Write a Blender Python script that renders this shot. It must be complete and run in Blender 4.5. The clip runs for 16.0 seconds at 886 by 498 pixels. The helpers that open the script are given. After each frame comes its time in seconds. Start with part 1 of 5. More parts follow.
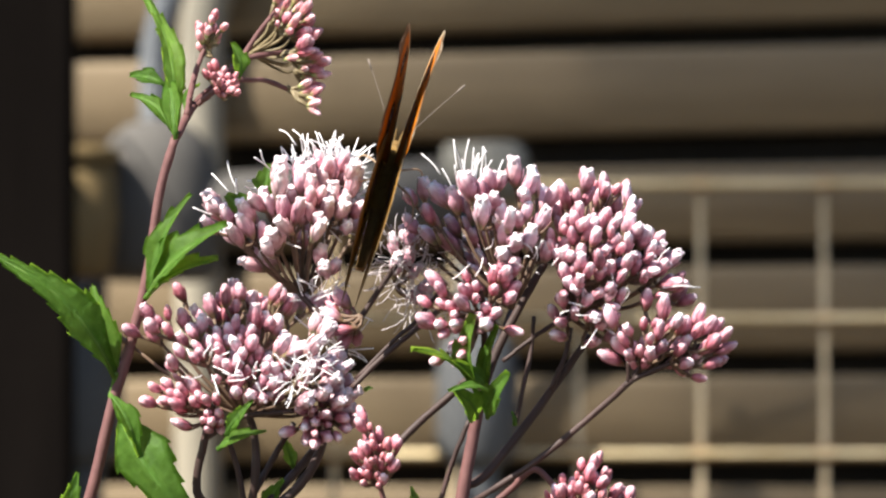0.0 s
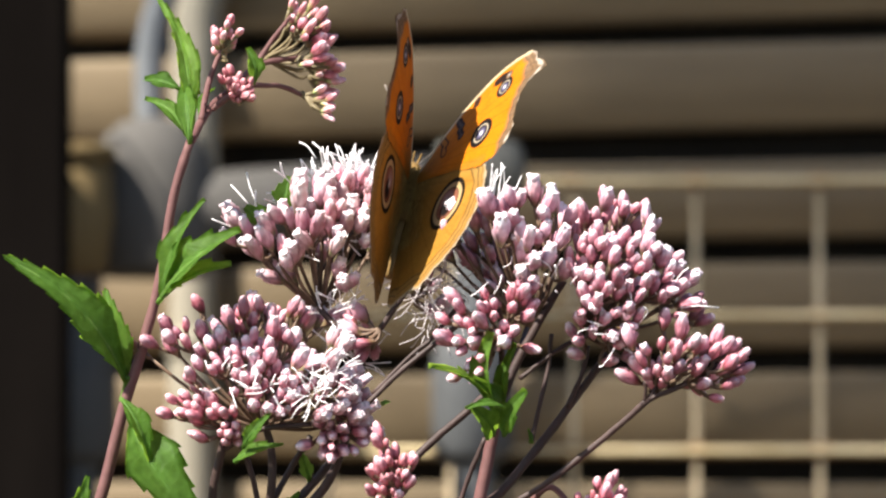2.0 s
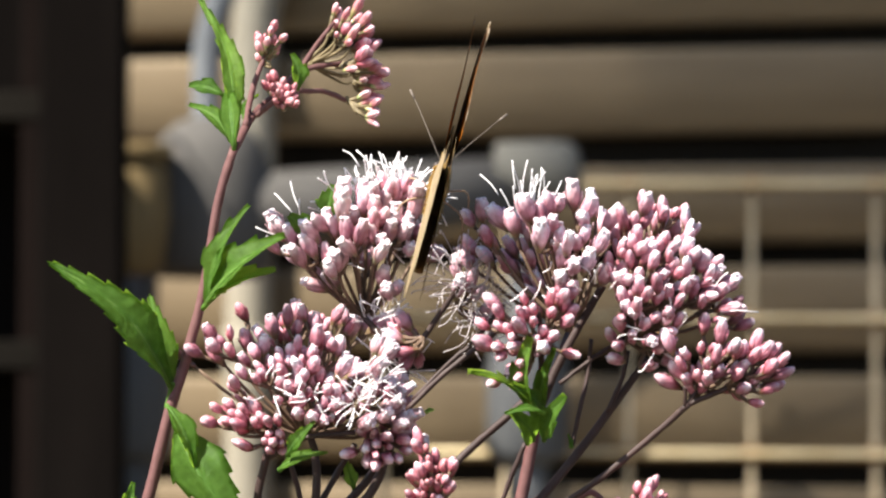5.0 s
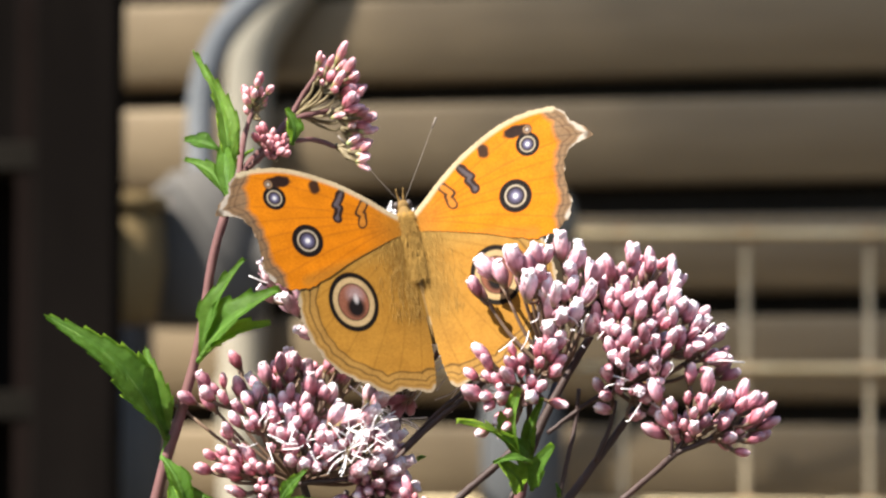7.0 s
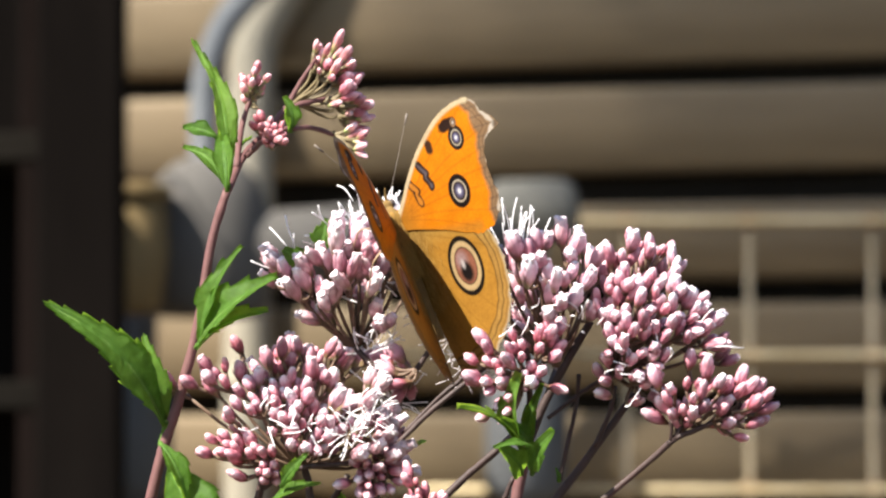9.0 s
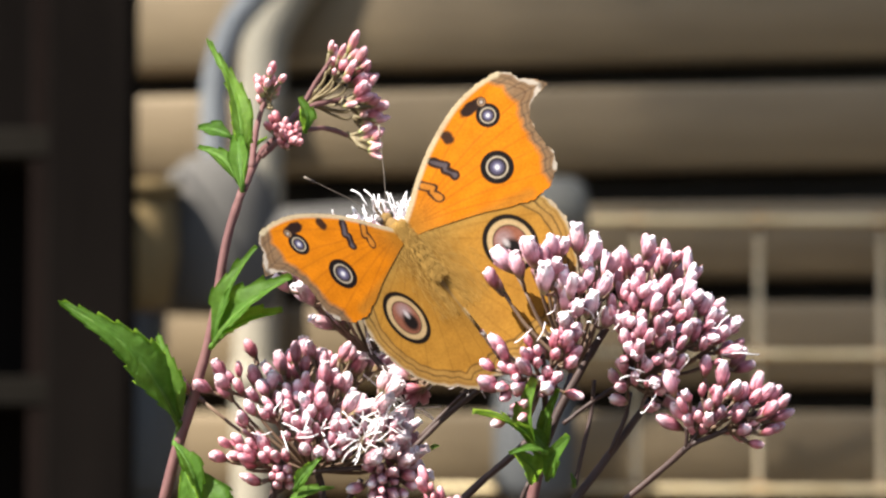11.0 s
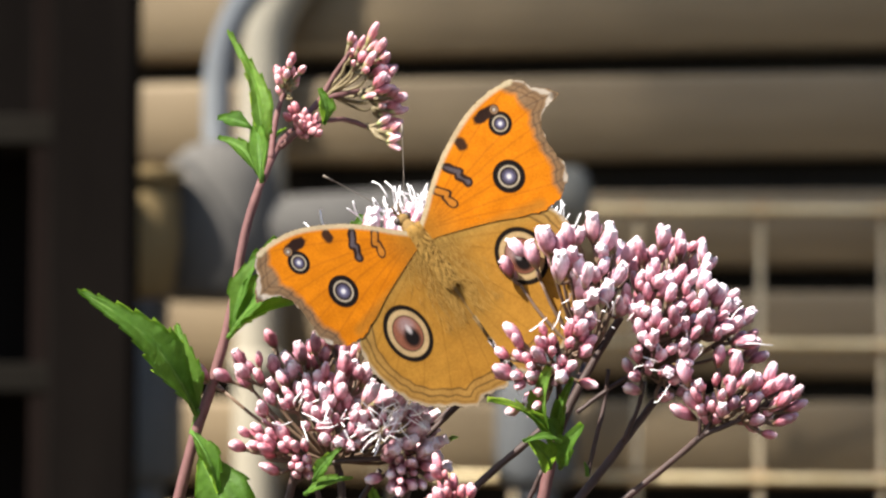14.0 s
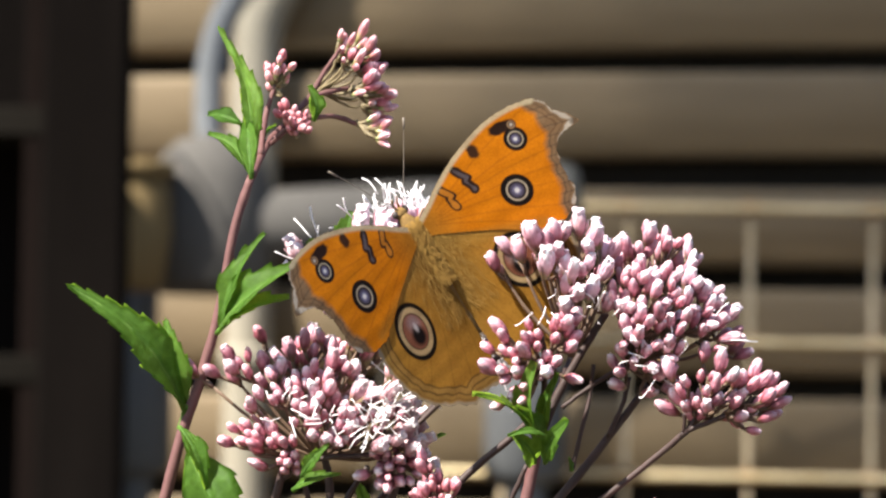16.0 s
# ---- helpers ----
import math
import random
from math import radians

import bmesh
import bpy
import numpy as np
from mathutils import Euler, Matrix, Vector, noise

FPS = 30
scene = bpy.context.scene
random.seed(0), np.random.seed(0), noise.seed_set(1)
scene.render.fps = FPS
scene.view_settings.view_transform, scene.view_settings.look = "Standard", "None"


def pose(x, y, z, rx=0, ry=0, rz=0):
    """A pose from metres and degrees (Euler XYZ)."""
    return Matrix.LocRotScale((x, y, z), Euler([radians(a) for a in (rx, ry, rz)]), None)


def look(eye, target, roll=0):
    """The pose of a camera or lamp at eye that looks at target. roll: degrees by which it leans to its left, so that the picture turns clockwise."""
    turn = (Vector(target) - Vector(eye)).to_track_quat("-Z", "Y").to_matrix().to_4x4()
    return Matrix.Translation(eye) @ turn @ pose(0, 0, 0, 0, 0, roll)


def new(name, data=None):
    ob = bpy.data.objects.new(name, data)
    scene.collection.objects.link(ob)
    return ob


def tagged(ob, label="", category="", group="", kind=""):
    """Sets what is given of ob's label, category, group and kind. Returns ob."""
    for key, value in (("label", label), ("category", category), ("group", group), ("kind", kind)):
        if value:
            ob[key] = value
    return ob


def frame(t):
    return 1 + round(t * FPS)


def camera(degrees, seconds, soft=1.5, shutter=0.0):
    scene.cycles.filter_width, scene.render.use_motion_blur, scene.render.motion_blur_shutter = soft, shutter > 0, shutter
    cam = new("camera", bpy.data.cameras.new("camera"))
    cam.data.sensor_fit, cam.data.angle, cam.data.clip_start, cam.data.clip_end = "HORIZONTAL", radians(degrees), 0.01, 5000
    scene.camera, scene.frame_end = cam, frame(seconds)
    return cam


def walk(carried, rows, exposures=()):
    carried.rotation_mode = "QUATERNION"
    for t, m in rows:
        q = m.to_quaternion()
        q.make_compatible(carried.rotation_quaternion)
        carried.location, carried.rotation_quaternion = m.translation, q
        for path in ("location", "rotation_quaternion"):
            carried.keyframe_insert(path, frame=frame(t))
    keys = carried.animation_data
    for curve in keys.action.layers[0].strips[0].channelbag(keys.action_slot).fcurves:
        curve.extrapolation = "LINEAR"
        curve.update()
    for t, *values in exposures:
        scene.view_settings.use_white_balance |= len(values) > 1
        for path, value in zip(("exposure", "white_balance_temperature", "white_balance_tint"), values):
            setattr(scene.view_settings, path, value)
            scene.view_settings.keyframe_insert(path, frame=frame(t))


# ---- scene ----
# Camera, hand-held: yaw, pitch, roll in degrees, shift right and up in millimetres, step back in millimetres.
cam = camera(12.0, 16.0, soft=2.3)
cam.data.dof.use_dof = True
cam.data.dof.focus_distance = 0.678
cam.data.dof.aperture_fstop = 48.0
EYE, TILT = 1.0, 3.0
SWAY = [
    (0.0, -0.000, -0.000, 0.00, -0.00, 0.00, 0.0),
    (0.5, -0.044, -0.012, -0.13, -2.29, 1.46, 0.0),
    (1.0, -0.082, 0.037, -0.16, -2.57, 1.56, 0.0),
    (1.5, -0.085, -0.047, -0.06, -5.18, 3.44, 0.0),
    (2.0, -0.140, -0.104, -0.06, -4.43, 4.02, 0.0),
    (2.5, -0.173, -0.190, -0.19, -2.51, 3.52, 0.0),
    (3.0, -0.224, -0.210, -0.26, -1.62, 3.98, 0.0),
    (3.5, -0.078, -0.224, -0.19, -0.63, 4.50, 0.0),
    (4.0, 0.251, -0.234, -0.03, 1.88, 2.90, 0.0),
    (4.5, 0.468, -0.181, 0.11, -0.01, 3.80, 0.0),
    (5.0, 0.668, -0.092, 0.32, -1.77, 4.27, 0.0),
    (7.3, 0.541, 0.601, 0.23, -2.49, 4.66, 6.9),
    (7.5, 0.531, 0.593, 0.07, -1.88, 4.26, 7.5),
    (8.0, 0.587, 0.525, -0.03, -1.27, 4.12, 9.0),
    (10.5, 0.763, 0.382, 0.28, -1.51, 3.98, 10.0),
    (11.0, 0.765, 0.380, 0.32, -2.08, 5.01, 10.5),
    (11.5, 0.791, 0.297, 0.36, -2.19, 5.05, 10.9),
    (12.0, 0.808, 0.216, 0.47, -2.88, 5.05, 11.4),
    (12.5, 0.784, 0.237, 0.47, -3.03, 5.84, 11.8),
    (13.0, 0.748, 0.273, 0.45, -4.90, 6.93, 12.3),
    (13.5, 0.792, 0.231, 0.51, -4.35, 5.61, 12.7),
    (14.0, 0.734, 0.202, 0.53, -5.37, 5.83, 13.2),
    (14.5, 0.713, 0.198, 0.54, -5.77, 6.11, 13.6),
    (15.0, 0.651, 0.182, 0.59, -5.14, 5.79, 14.1),
    (15.5, 0.635, 0.179, 0.71, -5.11, 5.01, 14.5),
    (16.0, 0.609, 0.142, 1.06, -5.00, 5.82, 15.0),
]
walk(cam, [(t, pose(x / 1000, -back / 1000, EYE + z / 1000, 90 + TILT + pitch, 0, yaw) @ pose(0, 0, 0, 0, 0, roll)) for t, yaw, pitch, roll, x, z, back in SWAY],
     exposures=[(0, 1.53), (5.2, 1.53), (7.3, 1.65), (16, 1.67)])

# ---- light ----
SUN = Vector((-0.54, -0.43, 0.73)).normalized()
world = bpy.data.worlds.new("sky")
scene.world = world
world.use_nodes = True
sky = world.node_tree.nodes.new("ShaderNodeTexSky")
sky.sky_type = "NISHITA"
sky.sun_disc = False
sky.sun_elevation = math.asin(SUN.z)
sky.sun_rotation = math.atan2(SUN.x, SUN.y)
world.node_tree.nodes["Background"].inputs["Strength"].default_value = 0.062
world.node_tree.links.new(sky.outputs[0], world.node_tree.nodes["Background"].inputs["Color"])
sun = new("sun", bpy.data.lights.new("sun", "SUN"))
sun.data.energy, sun.data.angle, sun.data.color = 4.9, radians(0.55), (1.0, 0.935, 0.83)
sun.matrix_world = look(SUN * 5, (0, 0, 0))


# ---- materials ----
def material(name, rough=0.6, metal=0.0):
    m = bpy.data.materials.new(name)
    m.use_nodes = True
    n = m.node_tree.nodes
    b = n["Principled BSDF"]
    b.inputs["Roughness"].default_value = rough
    b.inputs["Metallic"].default_value = metal
    b.inputs["Specular IOR Level"].default_value = 0.15 if rough > 0.8 else 0.45
    return m, n, m.node_tree.links, b


def ramp(n, links, value, stops):
    r = n.new("ShaderNodeValToRGB")
    while len(r.color_ramp.elements) < len(stops):
        r.color_ramp.elements.new(0.5)
    for e, (at, c) in zip(r.color_ramp.elements, stops):
        e.position, e.color = at, (*c, 1)
    links.new(value, r.inputs[0])
    return r.outputs[0]


def noise_of(n, links, scale, detail=4.0, coords="Object", stretch=None):
    tc = n.new("ShaderNodeTexCoord")
    t = n.new("ShaderNodeTexNoise")
    t.inputs["Scale"].default_value, t.inputs["Detail"].default_value = scale, detail
    src = tc.outputs[coords]
    if stretch:
        mp = n.new("ShaderNodeMapping")
        mp.inputs["Scale"].default_value = stretch
        links.new(src, mp.inputs[0])
        src = mp.outputs[0]
    links.new(src, t.inputs[0])
    return t.outputs[0]


def mixed(n, links, factor, a, b, mode="MIX"):
    x = n.new("ShaderNodeMix")
    x.data_type, x.blend_type = "RGBA", mode
    for slot, v in ((0, factor), (6, a), (7, b)):
        if hasattr(v, "is_linked"):
            links.new(v, x.inputs[slot])
        else:
            x.inputs[slot].default_value = v if slot == 0 else (*v, 1)
    return x.outputs[2]


def bumped(n, links, b, height, strength, distance):
    k = n.new("ShaderNodeBump")
    k.inputs["Strength"].default_value, k.inputs["Distance"].default_value = strength, distance
    links.new(height, k.inputs["Height"])
    links.new(k.outputs[0], b.inputs["Normal"])


def see_through(m, n, links, b, colour, share):
    """Mixes light that shines through a thin sheet into the surface."""
    t = n.new("ShaderNodeBsdfTranslucent")
    if hasattr(colour, "is_linked"):
        links.new(colour, t.inputs[0])
    else:
        t.inputs[0].default_value = (*colour, 1)
    x = n.new("ShaderNodeMixShader")
    x.inputs[0].default_value = share
    links.new(b.outputs[0], x.inputs[1])
    links.new(t.outputs[0], x.inputs[2])
    links.new(x.outputs[0], n["Material Output"].inputs[0])


def plain(name, dark, light, scale, rough=0.6, metal=0.0, bump=0.2, distance=0.001, stretch=None):
    m, n, links, b = material(name, rough, metal)
    big = noise_of(n, links, scale, 5, "Object", stretch)
    fine = noise_of(n, links, scale * 9, 4, "Object", stretch)
    c = ramp(n, links, big, [(0.3, dark), (0.7, light)])
    links.new(mixed(n, links, 0.35, c, ramp(n, links, fine, [(0.3, dark), (0.75, light)])), b.inputs["Base Color"])
    if bump:
        bumped(n, links, b, fine, bump, distance)
    return m


def bud_material(name, base, low, mid, tip):
    """The bracts of a flower head: stalk end, lower bracts, rosy bracts, paler tip."""
    m, n, links, b = material(name, 0.38)
    tc = n.new("ShaderNodeTexCoord")
    sep = n.new("ShaderNodeSeparateXYZ")
    links.new(tc.outputs["Generated"], sep.inputs[0])
    wob = n.new("ShaderNodeMath")
    wob.operation = "MULTIPLY_ADD"
    wob.inputs[1].default_value = 0.34
    streak = noise_of(n, links, 1100, 3, "Object", (1, 1, 0.25))
    links.new(streak, wob.inputs[0])
    add = n.new("ShaderNodeMath")
    add.operation = "SUBTRACT"
    links.new(sep.outputs[2], add.inputs[0])
    add.inputs[1].default_value = 0.17
    links.new(add.outputs[0], wob.inputs[2])
    c = ramp(n, links, wob.outputs[0], [(0.0, base), (0.14, base), (0.30, low), (0.48, mid), (0.66, mid), (0.90, tip)])
    info = n.new("ShaderNodeObjectInfo")
    tone = ramp(n, links, info.outputs["Random"], [(0.0, (0.62, 0.50, 0.54)), (0.25, (0.90, 0.84, 0.86)), (0.6, (1, 1, 1)), (0.85, (1.05, 1.15, 1.15)), (1.0, (1.15, 1.45, 1.40))])
    c = mixed(n, links, 1.0, c, tone, "MULTIPLY")
    geo = n.new("ShaderNodeNewGeometry")
    leafy = ramp(n, links, geo.outputs["Random Per Island"], [(0.0, (0.78, 0.70, 0.72)), (0.5, (1, 1, 1)), (1.0, (1.08, 1.18, 1.16))])
    links.new(mixed(n, links, 1.0, c, leafy, "MULTIPLY"), b.inputs["Base Color"])
    b.inputs["Subsurface Weight"].default_value = 0.12
    b.inputs["Subsurface Radius"].default_value = (0.001, 0.0004, 0.0004)
    bumped(n, links, b, streak, 0.6, 0.0004)
    return m


PINK = bud_material("rosy_bud", (0.20, 0.13, 0.065), (0.30, 0.095, 0.112), (0.60, 0.272, 0.338), (0.83, 0.64, 0.70))
PALE = bud_material("pale_bud", (0.23, 0.17, 0.09), (0.33, 0.16, 0.17), (0.64, 0.36, 0.435), (0.87, 0.76, 0.81))
BLOWN = bud_material("opening_bud", (0.22, 0.17, 0.09), (0.33, 0.17, 0.17), (0.58, 0.35, 0.39), (0.84, 0.74, 0.78))
DEEP = bud_material("deep_pink_bud", (0.14, 0.09, 0.04), (0.36, 0.095, 0.125), (0.59, 0.215, 0.27), (0.80, 0.52, 0.58))
FRESH = bud_material("green_based_bud", (0.24, 0.27, 0.09), (0.46, 0.42, 0.20), (0.66, 0.30, 0.32), (0.85, 0.52, 0.58))
TINY = bud_material("small_pink_bud", (0.16, 0.12, 0.06), (0.36, 0.12, 0.12), (0.50, 0.17, 0.20), (0.64, 0.30, 0.33))
FLORET = plain("white_floret", (0.54, 0.42, 0.48), (0.79, 0.71, 0.75), 500, 0.45, bump=0.2, distance=0.0002)
ROSE = plain("rosy_floret", (0.62, 0.33, 0.41), (0.86, 0.66, 0.72), 500, 0.45, bump=0.2, distance=0.0002)
STYLE = plain("white_style", (0.80, 0.78, 0.80), (0.92, 0.90, 0.92), 300, 0.5, bump=0)
DRY = plain("dry_style", (0.40, 0.35, 0.36), (0.66, 0.61, 0.63), 300, 0.7, bump=0)
STEM = plain("purple_stem", (0.086, 0.034, 0.033), (0.172, 0.078, 0.074), 60, 0.72, bump=0.3, distance=0.0004)
STALK = plain("dark_stalk", (0.026, 0.015, 0.013), (0.062, 0.032, 0.028), 80, 0.6, bump=0.3, distance=0.0003)
DARKSTALK = plain("brown_stalk", (0.085, 0.05, 0.035), (0.17, 0.11, 0.07), 120, 0.6, bump=0.2, distance=0.0002)
GREENSTALK = plain("green_stalk", (0.115, 0.090, 0.050), (0.21, 0.165, 0.085), 120, 0.55, bump=0.2, distance=0.0002)


def leaf_material():
    m, n, links, b = material("leaf", 0.5)
    b.inputs["Specular IOR Level"].default_value = 0.22
    big = noise_of(n, links, 60, 4)
    fine = noise_of(n, links, 700, 4)
    c = ramp(n, links, big, [(0.3, (0.105, 0.225, 0.036)), (0.7, (0.205, 0.360, 0.080))])
    c = mixed(n, links, 0.35, c, ramp(n, links, fine, [(0.35, (0.055, 0.135, 0.024)), (0.7, (0.185, 0.34, 0.090))]))
    at = n.new("ShaderNodeAttribute")
    at.attribute_name = "vein"
    c = mixed(n, links, at.outputs["Fac"], c, (0.20, 0.36, 0.085))
    info = n.new("ShaderNodeObjectInfo")
    c = mixed(n, links, 1.0, c, ramp(n, links, info.outputs["Random"], [(0.0, (0.82, 0.86, 0.85)), (0.6, (1.0, 1.0, 1.0)), (1.0, (1.35, 1.2, 1.4))]), "MULTIPLY")
    links.new(c, b.inputs["Base Color"])
    mixh = n.new("ShaderNodeMath")
    mixh.operation = "MULTIPLY_ADD"
    links.new(at.outputs["Fac"], mixh.inputs[0])
    mixh.inputs[1].default_value = -1.2
    links.new(fine, mixh.inputs[2])
    bumped(n, links, b, mixh.outputs[0], 0.6, 0.0004)
    see_through(m, n, links, b, mixed(n, links, 1.0, c, (2.3, 1.9, 0.9), "MULTIPLY"), 0.54)
    return m


LEAF = leaf_material()
BOARD = plain("stained_board", (0.134, 0.097, 0.054), (0.215, 0.160, 0.093), 5, 0.7, bump=0.3, distance=0.002, stretch=(0.25, 1, 3.0))
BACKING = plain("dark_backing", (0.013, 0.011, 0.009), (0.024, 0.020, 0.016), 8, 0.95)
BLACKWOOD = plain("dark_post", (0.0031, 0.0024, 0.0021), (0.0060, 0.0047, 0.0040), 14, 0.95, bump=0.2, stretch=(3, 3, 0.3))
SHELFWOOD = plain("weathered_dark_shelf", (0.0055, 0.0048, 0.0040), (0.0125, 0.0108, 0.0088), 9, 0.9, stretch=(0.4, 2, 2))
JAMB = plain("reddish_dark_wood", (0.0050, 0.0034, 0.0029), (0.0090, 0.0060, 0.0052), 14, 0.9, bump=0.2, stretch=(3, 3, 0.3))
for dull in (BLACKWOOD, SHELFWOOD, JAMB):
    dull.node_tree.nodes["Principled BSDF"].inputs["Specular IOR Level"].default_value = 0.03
WIRE = plain("rusty_painted_wire", (0.36, 0.27, 0.150), (0.57, 0.465, 0.31), 14, 0.6, bump=0.3)
PALEWIRE = plain("pale_painted_wire", (0.52, 0.395, 0.20), (0.80, 0.675, 0.43), 14, 0.6, bump=0.3)
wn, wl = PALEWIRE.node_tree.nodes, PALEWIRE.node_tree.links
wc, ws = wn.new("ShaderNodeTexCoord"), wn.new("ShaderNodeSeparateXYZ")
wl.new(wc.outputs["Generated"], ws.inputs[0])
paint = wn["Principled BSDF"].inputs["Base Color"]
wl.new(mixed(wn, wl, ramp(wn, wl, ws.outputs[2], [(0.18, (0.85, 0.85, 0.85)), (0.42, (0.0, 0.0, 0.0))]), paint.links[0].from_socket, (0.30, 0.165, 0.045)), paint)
RUST = plain("rust", (0.13, 0.05, 0.015), (0.27, 0.12, 0.035), 60, 0.85, bump=0.4)
GREY = plain("grey_pipe", (0.088, 0.083, 0.077), (0.122, 0.115, 0.107), 9, 0.85, bump=0.1)
CAPGREY = plain("pale_grey_cap", (0.120, 0.115, 0.098), (0.160, 0.154, 0.132), 9, 0.8, bump=0.1)
BLUEGREY = plain("bluegrey_pipe", (0.14, 0.15, 0.16), (0.19, 0.205, 0.22), 9, 0.7, bump=0.1)
SLATE = plain("slate_pipe", (0.070, 0.074, 0.078), (0.105, 0.110, 0.115), 9, 0.8, bump=0.1)
BEIGE = plain("beige_pipe", (0.22, 0.20, 0.155), (0.29, 0.262, 0.205), 6, 0.75, bump=0.1)
OCHRE = plain("ochre_object", (0.13, 0.088, 0.034), (0.19, 0.135, 0.058), 12, 0.8)
SOIL = plain("garden_ground", (0.045, 0.034, 0.024), (0.10, 0.078, 0.055), 3, 0.95, bump=0.6, distance=0.02)


# ---- building helpers ----
def part(name, bm, mat, parent=None, label="", smooth=True):
    me = bpy.data.meshes.new(name)
    bm.normal_update()
    bm.to_mesh(me)
    bm.free()
    if smooth:
        me.polygons.foreach_set("use_smooth", [True] * len(me.polygons))
    me.materials.append(mat)
    ob = new(name, me)
    ob.parent = parent
    return tagged(ob, label) if label else ob


def thing(name, label, category, group="", at=(0, 0, 0)):
    ob = new(name)
    ob.empty_display_size = 0.02
    ob.location = at
    return tagged(ob, label, category, group)


def spline(points, count):
    """Points along a smooth curve through the given ones."""
    p = [Vector(q) for q in points]
    p = [2 * p[0] - p[1], *p, 2 * p[-1] - p[-2]]
    out = []
    n = len(p) - 3
    for i in range(count):
        s = i / (count - 1) * n
        k = min(int(s), n - 1)
        u = s - k
        a, b, c, d = p[k:k + 4]
        out.append(0.5 * ((2 * b) + (c - a) * u + (2 * a - 5 * b + 4 * c - d) * u * u + (3 * b - a - 3 * c + d) * u ** 3))
    return out


def tube(bm, path, radii, sides=8, caps=True):
    """A round tube along path; radii: one number, or the first and the last."""
    r0, r1 = radii if isinstance(radii, tuple) else (radii, radii)
    rings = []
    ref = Vector((0.31, 0.84, 0.44))
    for i, q in enumerate(path):
        d = (path[min(i + 1, len(path) - 1)] - path[max(i - 1, 0)]).normalized()
        side = d.cross(ref)
        if side.length < 0.1:
            side = d.cross(Vector((1, 0, 0)))
        side.normalize()
        up = side.cross(d)
        r = r0 + (r1 - r0) * i / (len(path) - 1)
        rings.append([bm.verts.new(q + r * (math.cos(a) * side + math.sin(a) * up)) for a in (2 * math.pi * j / sides for j in range(sides))])
    for a, b in zip(rings, rings[1:]):
        for j in range(sides):
            bm.faces.new((a[j], a[(j + 1) % sides], b[(j + 1) % sides], b[j]))
    if caps:
        bm.faces.new(rings[0][::-1])
        bm.faces.new(rings[-1])


def lathe(bm, profile, sides=12, m=Matrix()):
    """Turns (radius, height) pairs about z."""
    rings = [[bm.verts.new(m @ Vector((r * math.cos(2 * math.pi * j / sides), r * math.sin(2 * math.pi * j / sides), z))) for j in range(sides)] for r, z in profile]
    for a, b in zip(rings, rings[1:]):
        for j in range(sides):
            bm.faces.new((a[j], a[(j + 1) % sides], b[(j + 1) % sides], b[j]))
    bm.faces.new(rings[0][::-1])
    bm.faces.new(rings[-1])


def block(bm, lo, hi, bevel=0.0):
    made = bmesh.ops.create_cube(bm, size=1)["verts"]
    lo, hi = Vector(lo), Vector(hi)
    for v in made:
        v.co = Vector([lo[i] + (v.co[i] + 0.5) * (hi[i] - lo[i]) for i in range(3)])
    if bevel:
        edges = list({e for v in made for e in v.link_edges})
        bmesh.ops.bevel(bm, geom=edges, offset=bevel, segments=2, affect="EDGES", profile=0.5)


# ---- the setting ----
def ground():
    bm = bmesh.new()
    bmesh.ops.create_grid(bm, x_segments=60, y_segments=60, size=60)
    for v in bm.verts:
        d = Vector((v.co.x, v.co.y - 2, 0)).length
        v.co.z = 0.02 * noise.noise(v.co * 0.7) if d > 6 else 0.0
    return tagged(part("ground", bm, SOIL), "bare brown garden soil", "ground", kind="structure")


ground()

WALL_Y, WALL_YAW = 3.62, -14.0
PITCH, TOP = 0.0925, 1.3206


